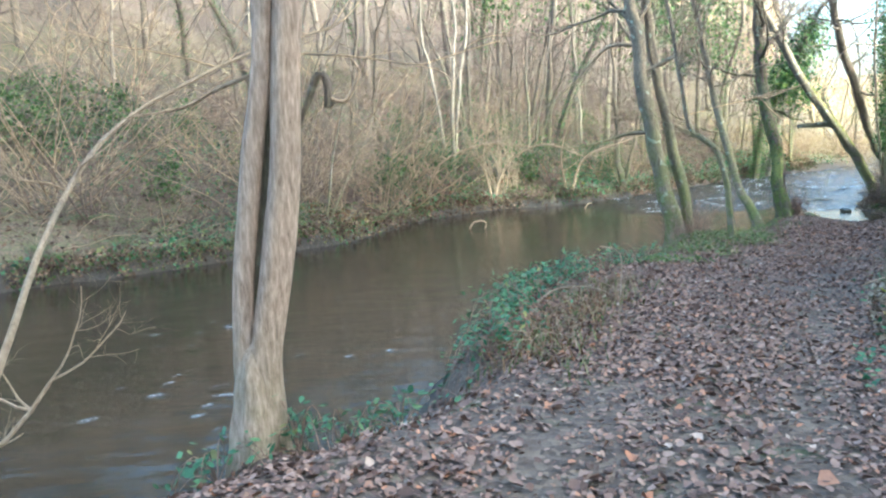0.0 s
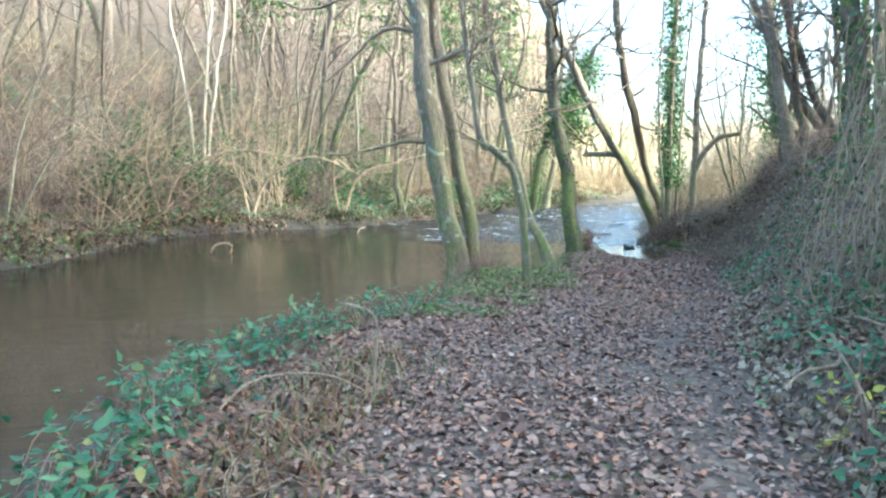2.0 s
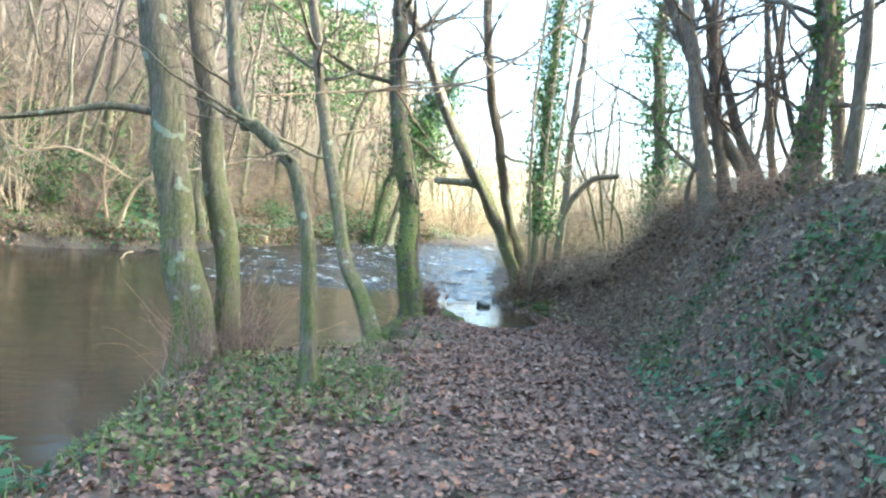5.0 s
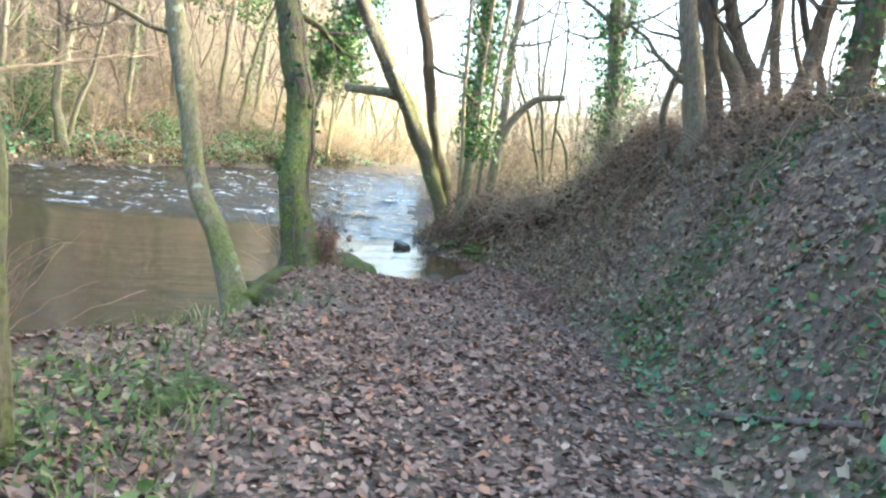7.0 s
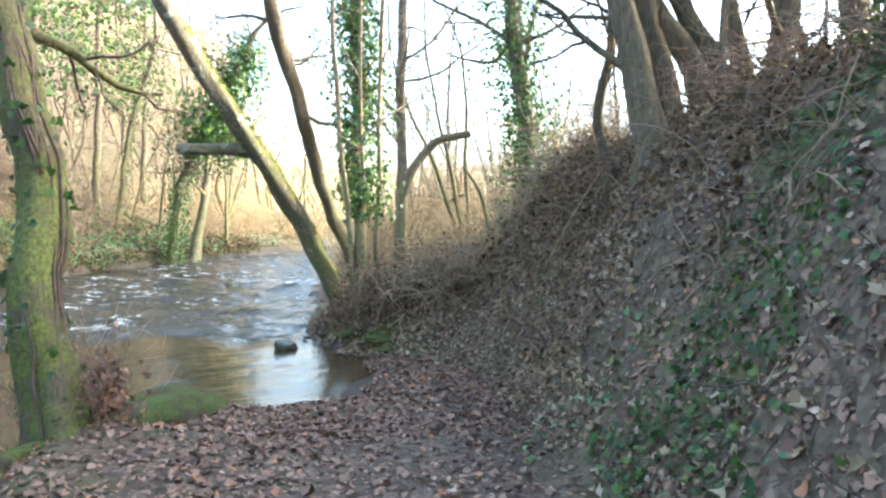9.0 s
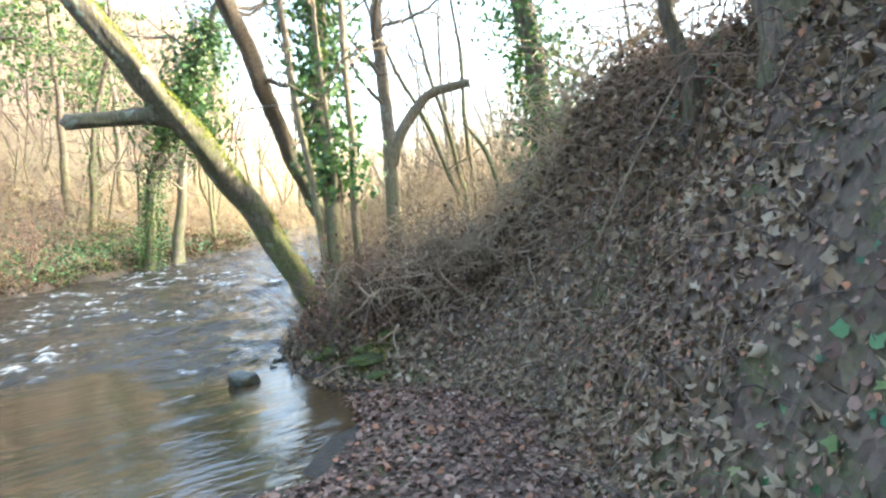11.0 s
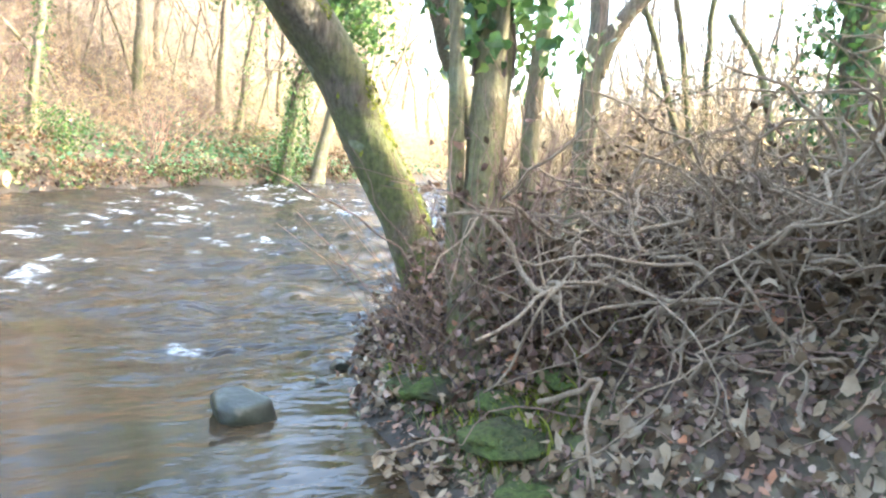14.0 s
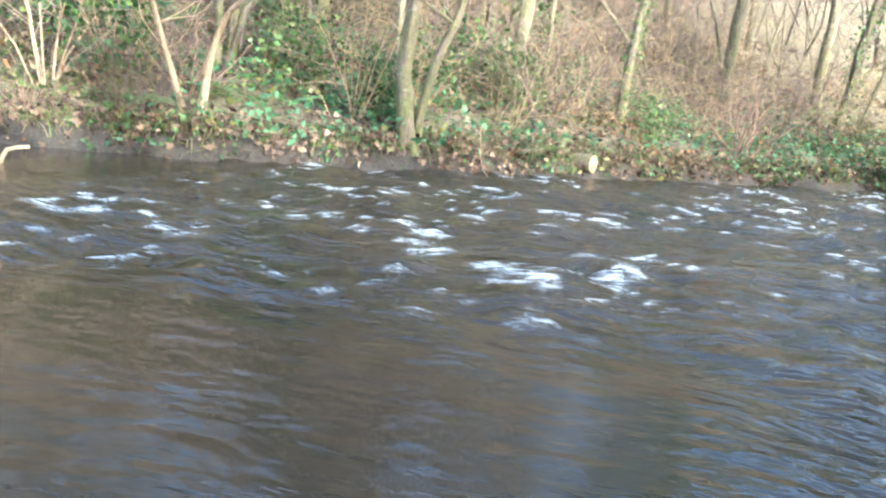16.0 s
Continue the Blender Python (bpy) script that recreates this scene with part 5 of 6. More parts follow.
stick([(0.95, 24.4, 0.0), (1.05, 24.4, 0.2), (1.3, 24.4, 0.28), (1.5, 24.4, 0.2), (1.45, 24.4, -0.02)], 0.035, 0.03, "twig_pale", "pale hooked driftwood stick standing in the river", "driftwood")
stick([(5.9, 30.0, -0.05), (6.0, 30.0, 0.15), (6.2, 30.1, 0.2)], 0.03, 0.02, "twig_pale", "pale driftwood stick standing in the river", "driftwood")
LOG = 0.27
stick([(11.75, 37.85, LOG), (11.3, 38.05, LOG + 0.02), (10.75, 38.3, LOG + 0.08)], 0.17, 0.18, "bark_dark", "cut log with a pale sawn end on the far bank", "log", 14, "log")
end = bmesh.new()
bmesh.ops.create_circle(end, cap_ends=True, segments=18, radius=0.165)
me = bpy.data.meshes.new("sawn_end")
end.to_mesh(me)
end.free()
me.materials.append(M["sawn"])
saw = part("sawn_end", me, bpy.data.objects["log"], "pale sawn wood")
saw.matrix_world = look((11.757, 37.847, LOG), (11.3, 38.05, LOG + 0.02)) @ pose(0, 0, 0.006)
stick([(9.3, 36.3, 0.2), (10.1, 36.95, 0.17), (11.0, 37.6, 0.12)], 0.12, 0.15, "bark_dark", "dark fallen trunk lying along the far bank", "log", 10, "log", 4, 61)
stick(lie([(10.25, 14.95), (10.06, 14.35), (9.86, 13.75)], 0.04), 0.028, 0.02, "twig_grey", "weathered branch lying at the foot of the bank", seed=6, forks=2)
stick([(15.3, 20.86, 1.36), (15.36, 20.56, 1.9), (15.48, 20.3, 2.37), (15.72, 20.12, 2.83), (15.9, 20.02, 3.15)], 0.014, 0.008, "twig_pale", "long pale dead stick leaning on the bank", seed=3, forks=2)
stick(lie([(15.42, 21.46), (15.41, 21.25), (15.4, 21.0)], 0.05), 0.012, 0.007, "twig_pale", "short pale dead stick lying on the bank", seed=14, forks=1)
stick([(12.74, 16.58, foot(12.74, 16.58) + 0.02), (12.93, 16.68, 2.28), (12.89, 16.5, 2.45), (12.8, 16.22, 2.68)], 0.01, 0.006, "twig_pale", "forked pale dead stick leaning on the bank", seed=4, forks=3)
stick([(2.22, 8.86, foot(2.22, 8.86) - 0.02), (2.24, 8.86, 1.1), (2.23, 8.84, 1.38), (2.12, 8.86, 1.46), (1.98, 8.9, 1.49)], 0.012, 0.008, "bark_pale", "white bent dead stalk among brambles", "dead_stalk", 6, "stalk")
stick([(1.1, 8.8, 0.74), (1.36, 8.98, 0.92), (1.66, 9.0, 0.97), (1.96, 9.0, 0.93), (2.2, 9.0, 0.8)], 0.011, 0.007, "bark_pale", "white dead stalk arching over the brambles", "dead_stalk", 6, "stalk")
stick(lie([(8.0, 11.4), (7.2, 10.2), (6.3, 9.0), (5.4, 7.85), (4.9, 7.15)], 0.16), 0.012, 0.02, "twig_pale", "long pale dead branch fallen down the slope", "fallen_branch", 7, "branch", 5, 21)
for k, (x, y, up, dx, dy) in enumerate([(6.6, 8.9, 2.2, 0.1, -0.3), (7.05, 9.65, 1.7, 0.25, -0.2), (7.85, 10.3, 2.3, 0.3, 0.2), (7.4, 9.95, 2.6, -0.1, 0.25), (8.4, 11.1, 1.9, 0.2, 0.3), (6.95, 9.2, 2.4, 0.3, 0.3), (7.6, 10.6, 2.0, 0.15, -0.25)]):
    g = foot(x, y)
    stick([(x, y, g - 0.02), (x - 0.1 * dx, y + 0.4 * dy, g + 0.3 * up), (x + dx, y + 0.2 * dy, g + 0.65 * up), (x + 1.3 * dx, y + dy, g + up), (x + 2.2 * dx, y + 1.5 * dy, g + 1.6 * up)], 0.013, 0.008, "twig_pale", "pale climber stem hanging over the slope", "climber_stem", 6, "climber", 2, 30 + k)
stick([(4.2, 4.2, foot(4.2, 4.2) + 0.02), (3.9, 4.6, foot(3.9, 4.6) + 0.1), (3.75, 5.0, foot(3.75, 5.0) + 0.04)], 0.018, 0.01, "twig_pale", "pale broken twig at the track's edge", seed=8, forks=3)
stick(lie([(5.9, 8.0), (6.2, 8.6), (6.3, 9.3)], 0.12), 0.012, 0.007, "twig_pale", "pale broken twig at the track's edge", seed=9, forks=4)
stick([(19.42, 26.2, 1.6), (19.3, 26.4, 2.5), (19.05, 26.68, 3.1)], 0.05, 0.03, "bark_far", "leaning dead stem behind the bank", "dead_tree", 7, "dead tree")
stick([(6.1, 17.9, 3.3), (7.0, 17.8, 3.5), (8.2, 17.42, 3.75), (8.92, 17.13, 4.1), (10.15, 16.71, 5.4)], 0.014, 0.02, "twig_pale", "long thin bough drooping across the track's end", "bough", 6, "branch", 4, 11)


stick([(8.65, 19.3, 0.2), (8.95, 19.6, 0.33), (9.3, 19.95, 0.38), (9.62, 20.2, 0.36)], 0.1, 0.07, "moss", "thick mossy root running along the bank's edge", "root", 12, "root")


# ---- ground cover ----
def scatter(n, x0, x1, y0, y1, r):
    return r.uniform(x0, x1, n), r.uniform(y0, y1, n)


def cover(name, label, category, v, f, mat, flat=False):
    return tagged(new(name, mesh_from(name, v, f, M[mat], not flat)), label, category, kind="stuff")


r7 = np.random.default_rng(21)
for turn, (name, lobes) in enumerate((("leaf_litter", 5), ("small_leaf_litter", 1))):
    x, y = scatter(280000, -4, 20, 1.5, 26, r7)
    n, f_ = shore_dist(x, y)
    p, _ = beside(x, y, PATH_LINE)
    toe, _ = beside(x, y, BANK_TOE)
    ok = (n < -0.15) & (np.abs(p) < 3.6) & (toe > -1.2 - 1.6 * smooth(17, 20, y))
    rut = np.exp(-((np.abs(p + 0.1) - 0.72) / 0.2) ** 2) * smooth(-0.25, 0.35, fractal(x, y, 0.5, 141, 3)) * smooth(20, 16, y)
    ok &= r7.uniform(0, 1, len(x)) < (1 - 0.72 * rut) * (1 - 0.3 * smooth(-0.05, -0.5, toe) * smooth(10, 13, y)) * np.clip(0.8 + 0.5 * fractal(x, y, 0.6, 91, 3), 0.2, 1) * (1 - 0.8 * np.exp(-((toe + 0.15) / 0.3) ** 2) * (lattice(x * 1.5, y * 1.5, 4) > 0) * (y > 13))
    ok &= (np.hypot(x - 14.4, y - 23.6) > 0.75) | (r7.uniform(0, 1, len(x)) < 0.2)
    x, y = x[ok], y[ok]
    nn = normals_at(x, y)
    size = r7.uniform(0.028, 0.064, len(x)) * (1 + 0.5 * (r7.uniform(size=len(x)) > 0.88)) * (1.0 if turn == 0 else 0.9)
    z = ground_at(x, y) + 0.006 + r7.uniform(0, 0.03, len(x))
    v, f = leaves(np.stack([x, y, z], -1), nn + r7.normal(0, 0.32, nn.shape), size, lobes, 0.4, r7)
    cover(name, "damp brown fallen leaves covering track and bank", "leaf litter", v, f, "litter")

# paler dry leaves on the slope and the nose of the bank
x, y = scatter(150000, 4, 20, 5, 27, r7)
toe, _ = beside(x, y, BANK_TOE)
n, _ = shore_dist(x, y)
bare = smooth(0.25, 0.55, fractal(x, y, 0.9, 131, 3)) * (y > 12)
ok = (toe < 0.1) & (toe > -4.5) & (n < -0.1) & (np.hypot(x - 14.4, y - 23.6) > 0.6) & (r7.uniform(0, 1, len(x)) > 0.8 * bare) & (r7.uniform(0, 1, len(x)) < 0.55 - 0.1 * smooth(18, 20, y) + 0.3 * fractal(x, y, 0.8, 95, 3))
x, y = x[ok], y[ok]
nn = normals_at(x, y)
z = ground_at(x, y) + 0.01 + r7.uniform(0, 0.05, len(x))
v, f = leaves(np.stack([x, y, z], -1), nn + r7.normal(0, 0.6, nn.shape), r7.uniform(0.035, 0.085, len(x)) * (1 + 0.4 * (r7.uniform(size=len(x)) > 0.9)), 7, 0.85, r7)
cover("dry_leaf_litter", "pale curled dry leaves on the steep bank", "leaf litter", v, f, "litter_pale")

x, y = scatter(26000, 12.6, 18.5, 18.5, 25, r7)
toe, _ = beside(x, y, BANK_TOE)
n, _ = shore_dist(x, y)
ok = (toe < 0.6) & (toe > -4.2) & (n < -0.05) & ((np.hypot(x - 14.4, y - 23.6) > 0.75) | (r7.uniform(0, 1, len(x)) < 0.25))
x, y = x[ok], y[ok]
nn = normals_at(x, y)
v, f = leaves(np.stack([x, y, ground_at(x, y) + r7.uniform(0.0, 0.04, len(x))], -1), nn + r7.normal(0, 0.5, nn.shape), r7.uniform(0.03, 0.065, len(x)), 1, 0.6, r7)
cover("bank_leaf_litter", "damp brown dead leaves on the nose of the bank", "leaf litter", v, f, "litter")

# crumbled leaf and twig scraps between the leaves
x, y = scatter(95000, 1, 18, 8, 25, r7)
toe, _ = beside(x, y, BANK_TOE)
n, _ = shore_dist(x, y)
p, _ = beside(x, y, PATH_LINE)
ok = (n < -0.1) & (toe > -3.4) & (np.abs(p) < 4.2) & (r7.uniform(0, 1, len(x)) < 0.75 + 0.4 * fractal(x, y, 1.3, 151, 2))
x, y = x[ok], y[ok]
nn = normals_at(x, y)
v, f = leaves(np.stack([x, y, ground_at(x, y) + r7.uniform(0.004, 0.03, len(x))], -1), nn + r7.normal(0, 0.6, nn.shape), r7.uniform(0.012, 0.032, len(x)), 1, 0.5, r7)
cover("leaf_scraps", "crumbled brown leaf scraps over track and bank", "leaf litter", v, f, "litter", True)

# far bank
x, y = scatter(95000, -14, 32, 12, 60, r7)
n, f_ = shore_dist(x, y)
ok = (f_ > 0.3) & (f_ < 16) & (r7.uniform(0, 1, len(x)) < 0.75 + 0.4 * fractal(x, y, 0.4, 97, 3))
x, y = x[ok], y[ok]
nn = normals_at(x, y)
v, f = leaves(np.stack([x, y, ground_at(x, y) + 0.02], -1), nn + r7.normal(0, 0.4, nn.shape), r7.uniform(0.08, 0.18, len(x)), 1, 0.5, r7)
cover("far_leaf_litter", "brown fallen leaves on the far hillside", "leaf litter", v, f, "litter_far", True)

# ivy creeping on the steep bank, and green undergrowth across the river
x, y = scatter(46000, 2, 19, 3, 24, r7)
toe, _ = beside(x, y, BANK_TOE)
ok = (toe < 0.35) & (toe > -4.5) & ((y < 20.5) | (toe < -1.5)) & (r7.uniform(0, 1, len(x)) < np.clip(2.2 * fractal(x, y, 0.55, 99, 3) - 0.5 + 0.2 * smooth(-2.0, -1.0, toe) * smooth(0.3, -0.2, toe) * smooth(13.5, 15, y) * smooth(19.5, 17.5, y), 0, 0.95))
x, y = x[ok], y[ok]
nn = normals_at(x, y)
v, f = leaves(np.stack([x, y, ground_at(x, y) + r7.uniform(0.02, 0.16, len(x))], -1), nn + r7.normal(0, 0.4, nn.shape), r7.uniform(0.045, 0.09, len(x)), 3, 0.2, r7)
cover("creeping_ivy", "green ivy creeping over the bank", "ivy", v, f, "bramble", True)
x, y = scatter(26000, 8.5, 15, 11.5, 19, r7)
toe, _ = beside(x, y, BANK_TOE)
ok = (toe < -0.05) & (toe > -2.6) & (y > 13) & (r7.uniform(0, 1, len(x)) < np.clip(2.2 * fractal(x, y, 0.9, 119, 3) - 0.6 + 0.3 * smooth(16, 17.5, y), 0, 0.8))
x, y = x[ok], y[ok]
nn = normals_at(x, y)
v, f = leaves(np.stack([x, y, ground_at(x, y) + r7.uniform(0.03, 0.12, len(x))], -1), nn + r7.normal(0, 0.4, nn.shape), r7.uniform(0.04, 0.085, len(x)), 3, 0.2, r7)
cover("trailing_ivy", "green ivy trailing through dead leaves on the bank", "ivy", v, f, "ivy", True)
x, y = scatter(9000, 3.4, 7.4, 11.5, 17, r7)
n, _ = shore_dist(x, y)
p, _ = beside(x, y, PATH_LINE)
ok = (n < -0.1) & (p > 1.0) & (r7.uniform(0, 1, len(x)) < np.clip(2.2 * fractal(x, y, 1.0, 121, 3) - 0.1, 0, 0.7))
x, y = x[ok], y[ok]
v, f = leaves(np.stack([x, y, ground_at(x, y) + r7.uniform(0.03, 0.14, len(x))], -1), r7.normal(0, 0.5, (len(x), 3)) + (0, 0, 1), r7.uniform(0.035, 0.085, len(x)), 1, 0.3, r7)
cover("weed_growth", "fresh green low weeds round the alder feet", "weeds", v, f, "grass", True)

x, y = scatter(80000, -14, 30, 12, 56, r7)
n, f_ = shore_dist(x, y)
ok = (f_ > 0.1) & (f_ < 16) & (r7.uniform(0, 1, len(x)) < np.clip(2.0 * fractal(x, y, 0.33, 103, 3) - 0.1 + 0.5 * smooth(1.6, 0.5, f_), 0, 0.9))
x, y = x[ok], y[ok]
v, f = leaves(np.stack([x, y, ground_at(x, y) + r7.uniform(0.05, 0.45, len(x))], -1), r7.normal(0, 0.6, (len(x), 3)) + (0, 0, 1), r7.uniform(0.08, 0.2, len(x)), 3, 0.25, r7)
cover("undergrowth", "green bramble and ivy undergrowth on the far bank", "undergrowth", v, f, "bramble", True)


for name, label, mat, count, lift, seed in (("bracken_cover", "rust and straw dead bracken on the far hillside", "bracken", 52000, 0.35, 107), ("moss_growth", "olive moss and low ferns on the far hillside", "fern", 80000, 0.14, 109), ("stubble", "tan dead stalks and leaves on the far hillside", "dead_grass", 42000, 0.4, 111)):
    x, y = scatter(count, -8, 26, 20, 54, r7)
    n, f_ = shore_dist(x, y)
    ok = (f_ > 0.15) & (f_ < 18) & (r7.uniform(0, 1, len(x)) < np.clip(1.8 * fractal(x, y, 0.5, seed, 3) + 0.05, 0, 0.9))
    x, y = x[ok], y[ok]
    v, f = leaves(np.stack([x, y, ground_at(x, y) + r7.uniform(0.02, lift, len(x))], -1), r7.normal(0, 0.9, (len(x), 3)) + (0, 0, 0.5), r7.uniform(0.07, 0.19, len(x)), 1, 0.4, r7)
    cover(name, label, "undergrowth", v, f, mat, True)


def bramble(x, y, reach, canes, leaf_count, seed, label="bramble bush with green leaves at the river's edge", mat="bramble", cane="twig_red"):
    """Arching canes from one root with leaves along them."""
    r = np.random.default_rng(seed)
    g = foot(x, y)
    root = thing("bramble", (x, y, g), label, "bramble", "brambles by the water")
    lines = []
    for _ in range(canes):
        a, l, h = r.uniform(0, 6.28), reach * r.uniform(0.5, 1.2), r.uniform(0.25, 0.6)
        t = np.linspace(0, 1, 9)
        ex, ey = np.cos(a) * l * t, np.sin(a) * l * t
        lines.append((np.stack([ex, ey, h * 4 * t * (1 - t) * 0.8 + 0.1 * r.normal() * t + (ground_at(x + ex, y + ey) - g) * t], -1), np.linspace(0.007, 0.003, 9)))
    v, f = tubes(lines, 4)
    part("cane_growth", mesh_from("cane_growth", v, f, M[cane]), root)["kind"] = "stuff"
    pick = r.integers(0, canes, leaf_count)
    k = r.integers(2, 9, leaf_count)
    pos = np.array([lines[a][0][b] for a, b in zip(pick, k)]) + r.normal(0, 0.055, (leaf_count, 3))
    v, f = leaves(pos, r.normal(0, 0.45, (leaf_count, 3)) + (0, 0, 1), r.uniform(0.05, 0.11, leaf_count), 1, 0.3, r)
    part("foliage", mesh_from("foliage", v, f, M[mat], False), root)["kind"] = "stuff"
    return root


for k, (x, y, reach) in enumerate([(-1.85, 5.15, 0.45), (-1.2, 5.2, 0.35), (-0.9, 5.6, 0.5), (-0.45, 6.0, 0.5)]):
    bramble(x, y, reach, 9, 110, 480 + k, "small bramble at the foot of the split trunk")
for k, (x, y) in enumerate([(0.4, 6.9), (0.55, 7.6), (0.8, 8.3), (1.05, 9.2), (1.45, 10.2), (1.75, 10.7), (2.2, 11.3), (2.7, 11.9), (3.3, 12.6), (3.9, 13.6)]):
    bramble(x, y, 0.55, 14, 250 if y < 11 else 170, 400 + k)
for k, (x, y) in enumerate([(4.6, 6.4), (5.3, 7.6), (6.2, 8.8), (7.3, 10.2), (5.9, 7.2), (6.9, 9.0), (8.2, 11.6), (9.3, 12.9), (10.2, 13.8)]):
    bramble(x, y, 0.65, 10, 190 if y < 9 else 80, 440 + k, "low bramble and ivy growth at the track's edge")

bramble(4.75, 7.0, 0.4, 6, 30, 470, "low shoot with a few yellow leaves at the track's edge", "yellow")


def tuft(name, label, pts, mat, height, width, lean, spread, per, seed):
    r = np.random.default_rng(seed)
    c = np.repeat(np.asarray(pts, float), per, 0)
    c = c + r.normal(0, spread, c.shape)
    pos = np.stack([c[:, 0], c[:, 1], ground_at(c[:, 0], c[:, 1]) - 0.01], -1)
    pos = pos[pos[:, 2] > 0.05]
    v, f = blades(pos, r.uniform(0.5, 1.2, len(pos)) * height, r.uniform(0.6, 1.3, len(pos)) * width, np.full(len(pos), lean), r)
    return cover(name, label, "grass", v, f, mat, True)


tuft("tussock_grass", "yellow-green grass round the tree feet", [(5.6, 16.6), (5.2, 16.0), (6.2, 16.2), (5.9, 15.0), (6.6, 15.2), (4.7, 15.4), (7.0, 16.5), (7.9, 17.6), (3.9, 14.2), (3.2, 12.9), (5.4, 14.4), (8.6, 18.6), (5.0, 14.8), (5.8, 15.8), (6.4, 14.6), (4.4, 13.6), (7.4, 17.2), (6.9, 15.6)], "grass", 0.17, 0.007, 0.9, 0.32, 75, 51)
EDGE = [(0.7, 6.3), (1.0, 6.9), (1.3, 7.5), (1.6, 8.1), (1.85, 8.7), (2.1, 9.3), (2.4, 9.9)]
tuft("dead_bracken", "rust-brown dead grass and bracken at the bank's edge", EDGE, "bracken", 0.2, 0.009, 1.6, 0.22, 75, 52)
tuft("edge_grass", "thin green grass at the track's edge", EDGE + [(2.9, 12.6), (3.4, 13.2)], "grass", 0.14, 0.007, 0.9, 0.3, 110, 55)
tuft("moss_tufts", "short bright moss and grass on the cushions at the bank's toe", [(14.62, 24.35), (14.72, 24.05), (14.84, 23.8), (14.6, 23.35), (14.74, 23.58), (14.66, 24.75), (14.95, 23.5)], "moss_flake", 0.11, 0.008, 0.9, 0.13, 130, 58)
tuft("toe_grass", "short grass on the mossy nose of the bank", [(14.15, 23.3), (14.3, 23.6), (14.2, 23.8), (14.3, 23.0), (14.35, 24.0), (14.5, 22.6), (14.5, 23.4), (14.6, 23.8)], "grass", 0.1, 0.005, 0.9, 0.18, 150, 56)
# dead grass hanging over the lip of the far bank
t = np.linspace(0, 1, 260)
lipx = np.interp(t, [0, 0.2, 0.4, 0.6, 0.8, 1], [-9.2, -2.9, -0.8, 6.3, 13.2, 24])
lipy = np.interp(t, [0, 0.2, 0.4, 0.6, 0.8, 1], [16.9, 22.8, 28.3, 32.9, 40.2, 49.2])
lx, ly = scatter(60000, -10, 26, 15, 52, np.random.default_rng(57))
lf = shore_dist(lx, ly)[1]
LIP = np.stack([lx, ly], -1)[(lf > 0.05) & (lf < 0.75)]
tuft("bank_grass", "dead straw-coloured grass along the far bank", LIP[::2], "dead_grass", 0.26, 0.008, 1.1, 0.15, 5, 53)
tuft("bank_sedge", "green sedge tufts along the far bank", LIP[::11], "grass", 0.26, 0.009, 1.1, 0.2, 16, 54)


def fern(seed):
    r = np.random.default_rng(seed)
    root = new("fern")
    for _ in range(9):
        a, l = r.uniform(0, 6.28), r.uniform(0.45, 0.75)
        t = np.linspace(0.08, 1, 16)
        spine = np.stack([np.cos(a) * l * t, np.sin(a) * l * t, l * (0.9 * t - 0.75 * t * t)], -1)
        side = np.array([-math.sin(a), math.cos(a), 0])
        vs, fs = [], []
        for k in range(15):
            w = 0.16 * math.sin(math.pi * min(1, 0.25 + 0.75 * (1 - t[k]))) * l * 1.3
            for s in (-1, 1):
                b = len(vs)
                vs += [spine[k], spine[k + 1] * 0.6 + spine[k] * 0.4, spine[k] + side * s * w + (spine[k + 1] - spine[k]) * 0.9 + (0, 0, -0.02)]
                fs.append((b, b + 1, b + 2))
        part("frond", mesh_from("frond", vs, fs, M["fern"], False), root)
    return tagged(root, "green fern on the far bank", "fern", "ferns on the far bank")


for k in range(70):
    t, w = r6.uniform(0.3, 0.8), 0.8 + 11 * r6.uniform() ** 1.3
    x = np.interp(t, [0, 0.32, 0.55, 0.75, 1], [-22, -3, 9, 18, 48]) - 0.7 * w
    y = np.interp(t, [0, 0.32, 0.55, 0.75, 1], [8, 24, 35, 44, 66]) + 0.7 * w
    if shore_dist(np.array([x]), np.array([y]))[1][0] > 0.4:
        put(BUSHES[k % 3][0], x, y, r6, r6.uniform(0.3, 0.65))

FERNS = [fern(501), fern(502)]
r8 = np.random.default_rng(31)
for _ in range(70):
    k = r8.uniform(0, 259)
    i = int(k)
    w = 0.4 + 5 * r8.uniform() ** 2
    x, y = lipx[i] - 0.7 * w + r8.normal(0, 0.4), lipy[i] + 0.7 * w + r8.normal(0, 0.4)
    if shore_dist(np.array([x]), np.array([y]))[1][0] > 0.3:
        put(FERNS[r8.integers(0, 2)], x, y, r8, r8.uniform(0.7, 1.3))
for ob, x, y in [(FERNS[0], 10.5, 37.5), (FERNS[1], 11.6, 39.0), (KINDS[0][0], -4, 34), (KINDS[1][0], 2, 44), (KINDS[2][0], 7.5, 38.6), (KINDS[3][0], 0.5, 33.5), (KINDS[4][0], 12, 43.5), (KINDS[5][0], 4.5, 36.5), (BUSHES[0][0], 3.4, 33.4), (BUSHES[1][0], 10.5, 39.5), (BUSHES[2][0], 15, 43)]:
    ob.matrix_basis = pose(x, y, foot(x, y), 0, 0, 40)


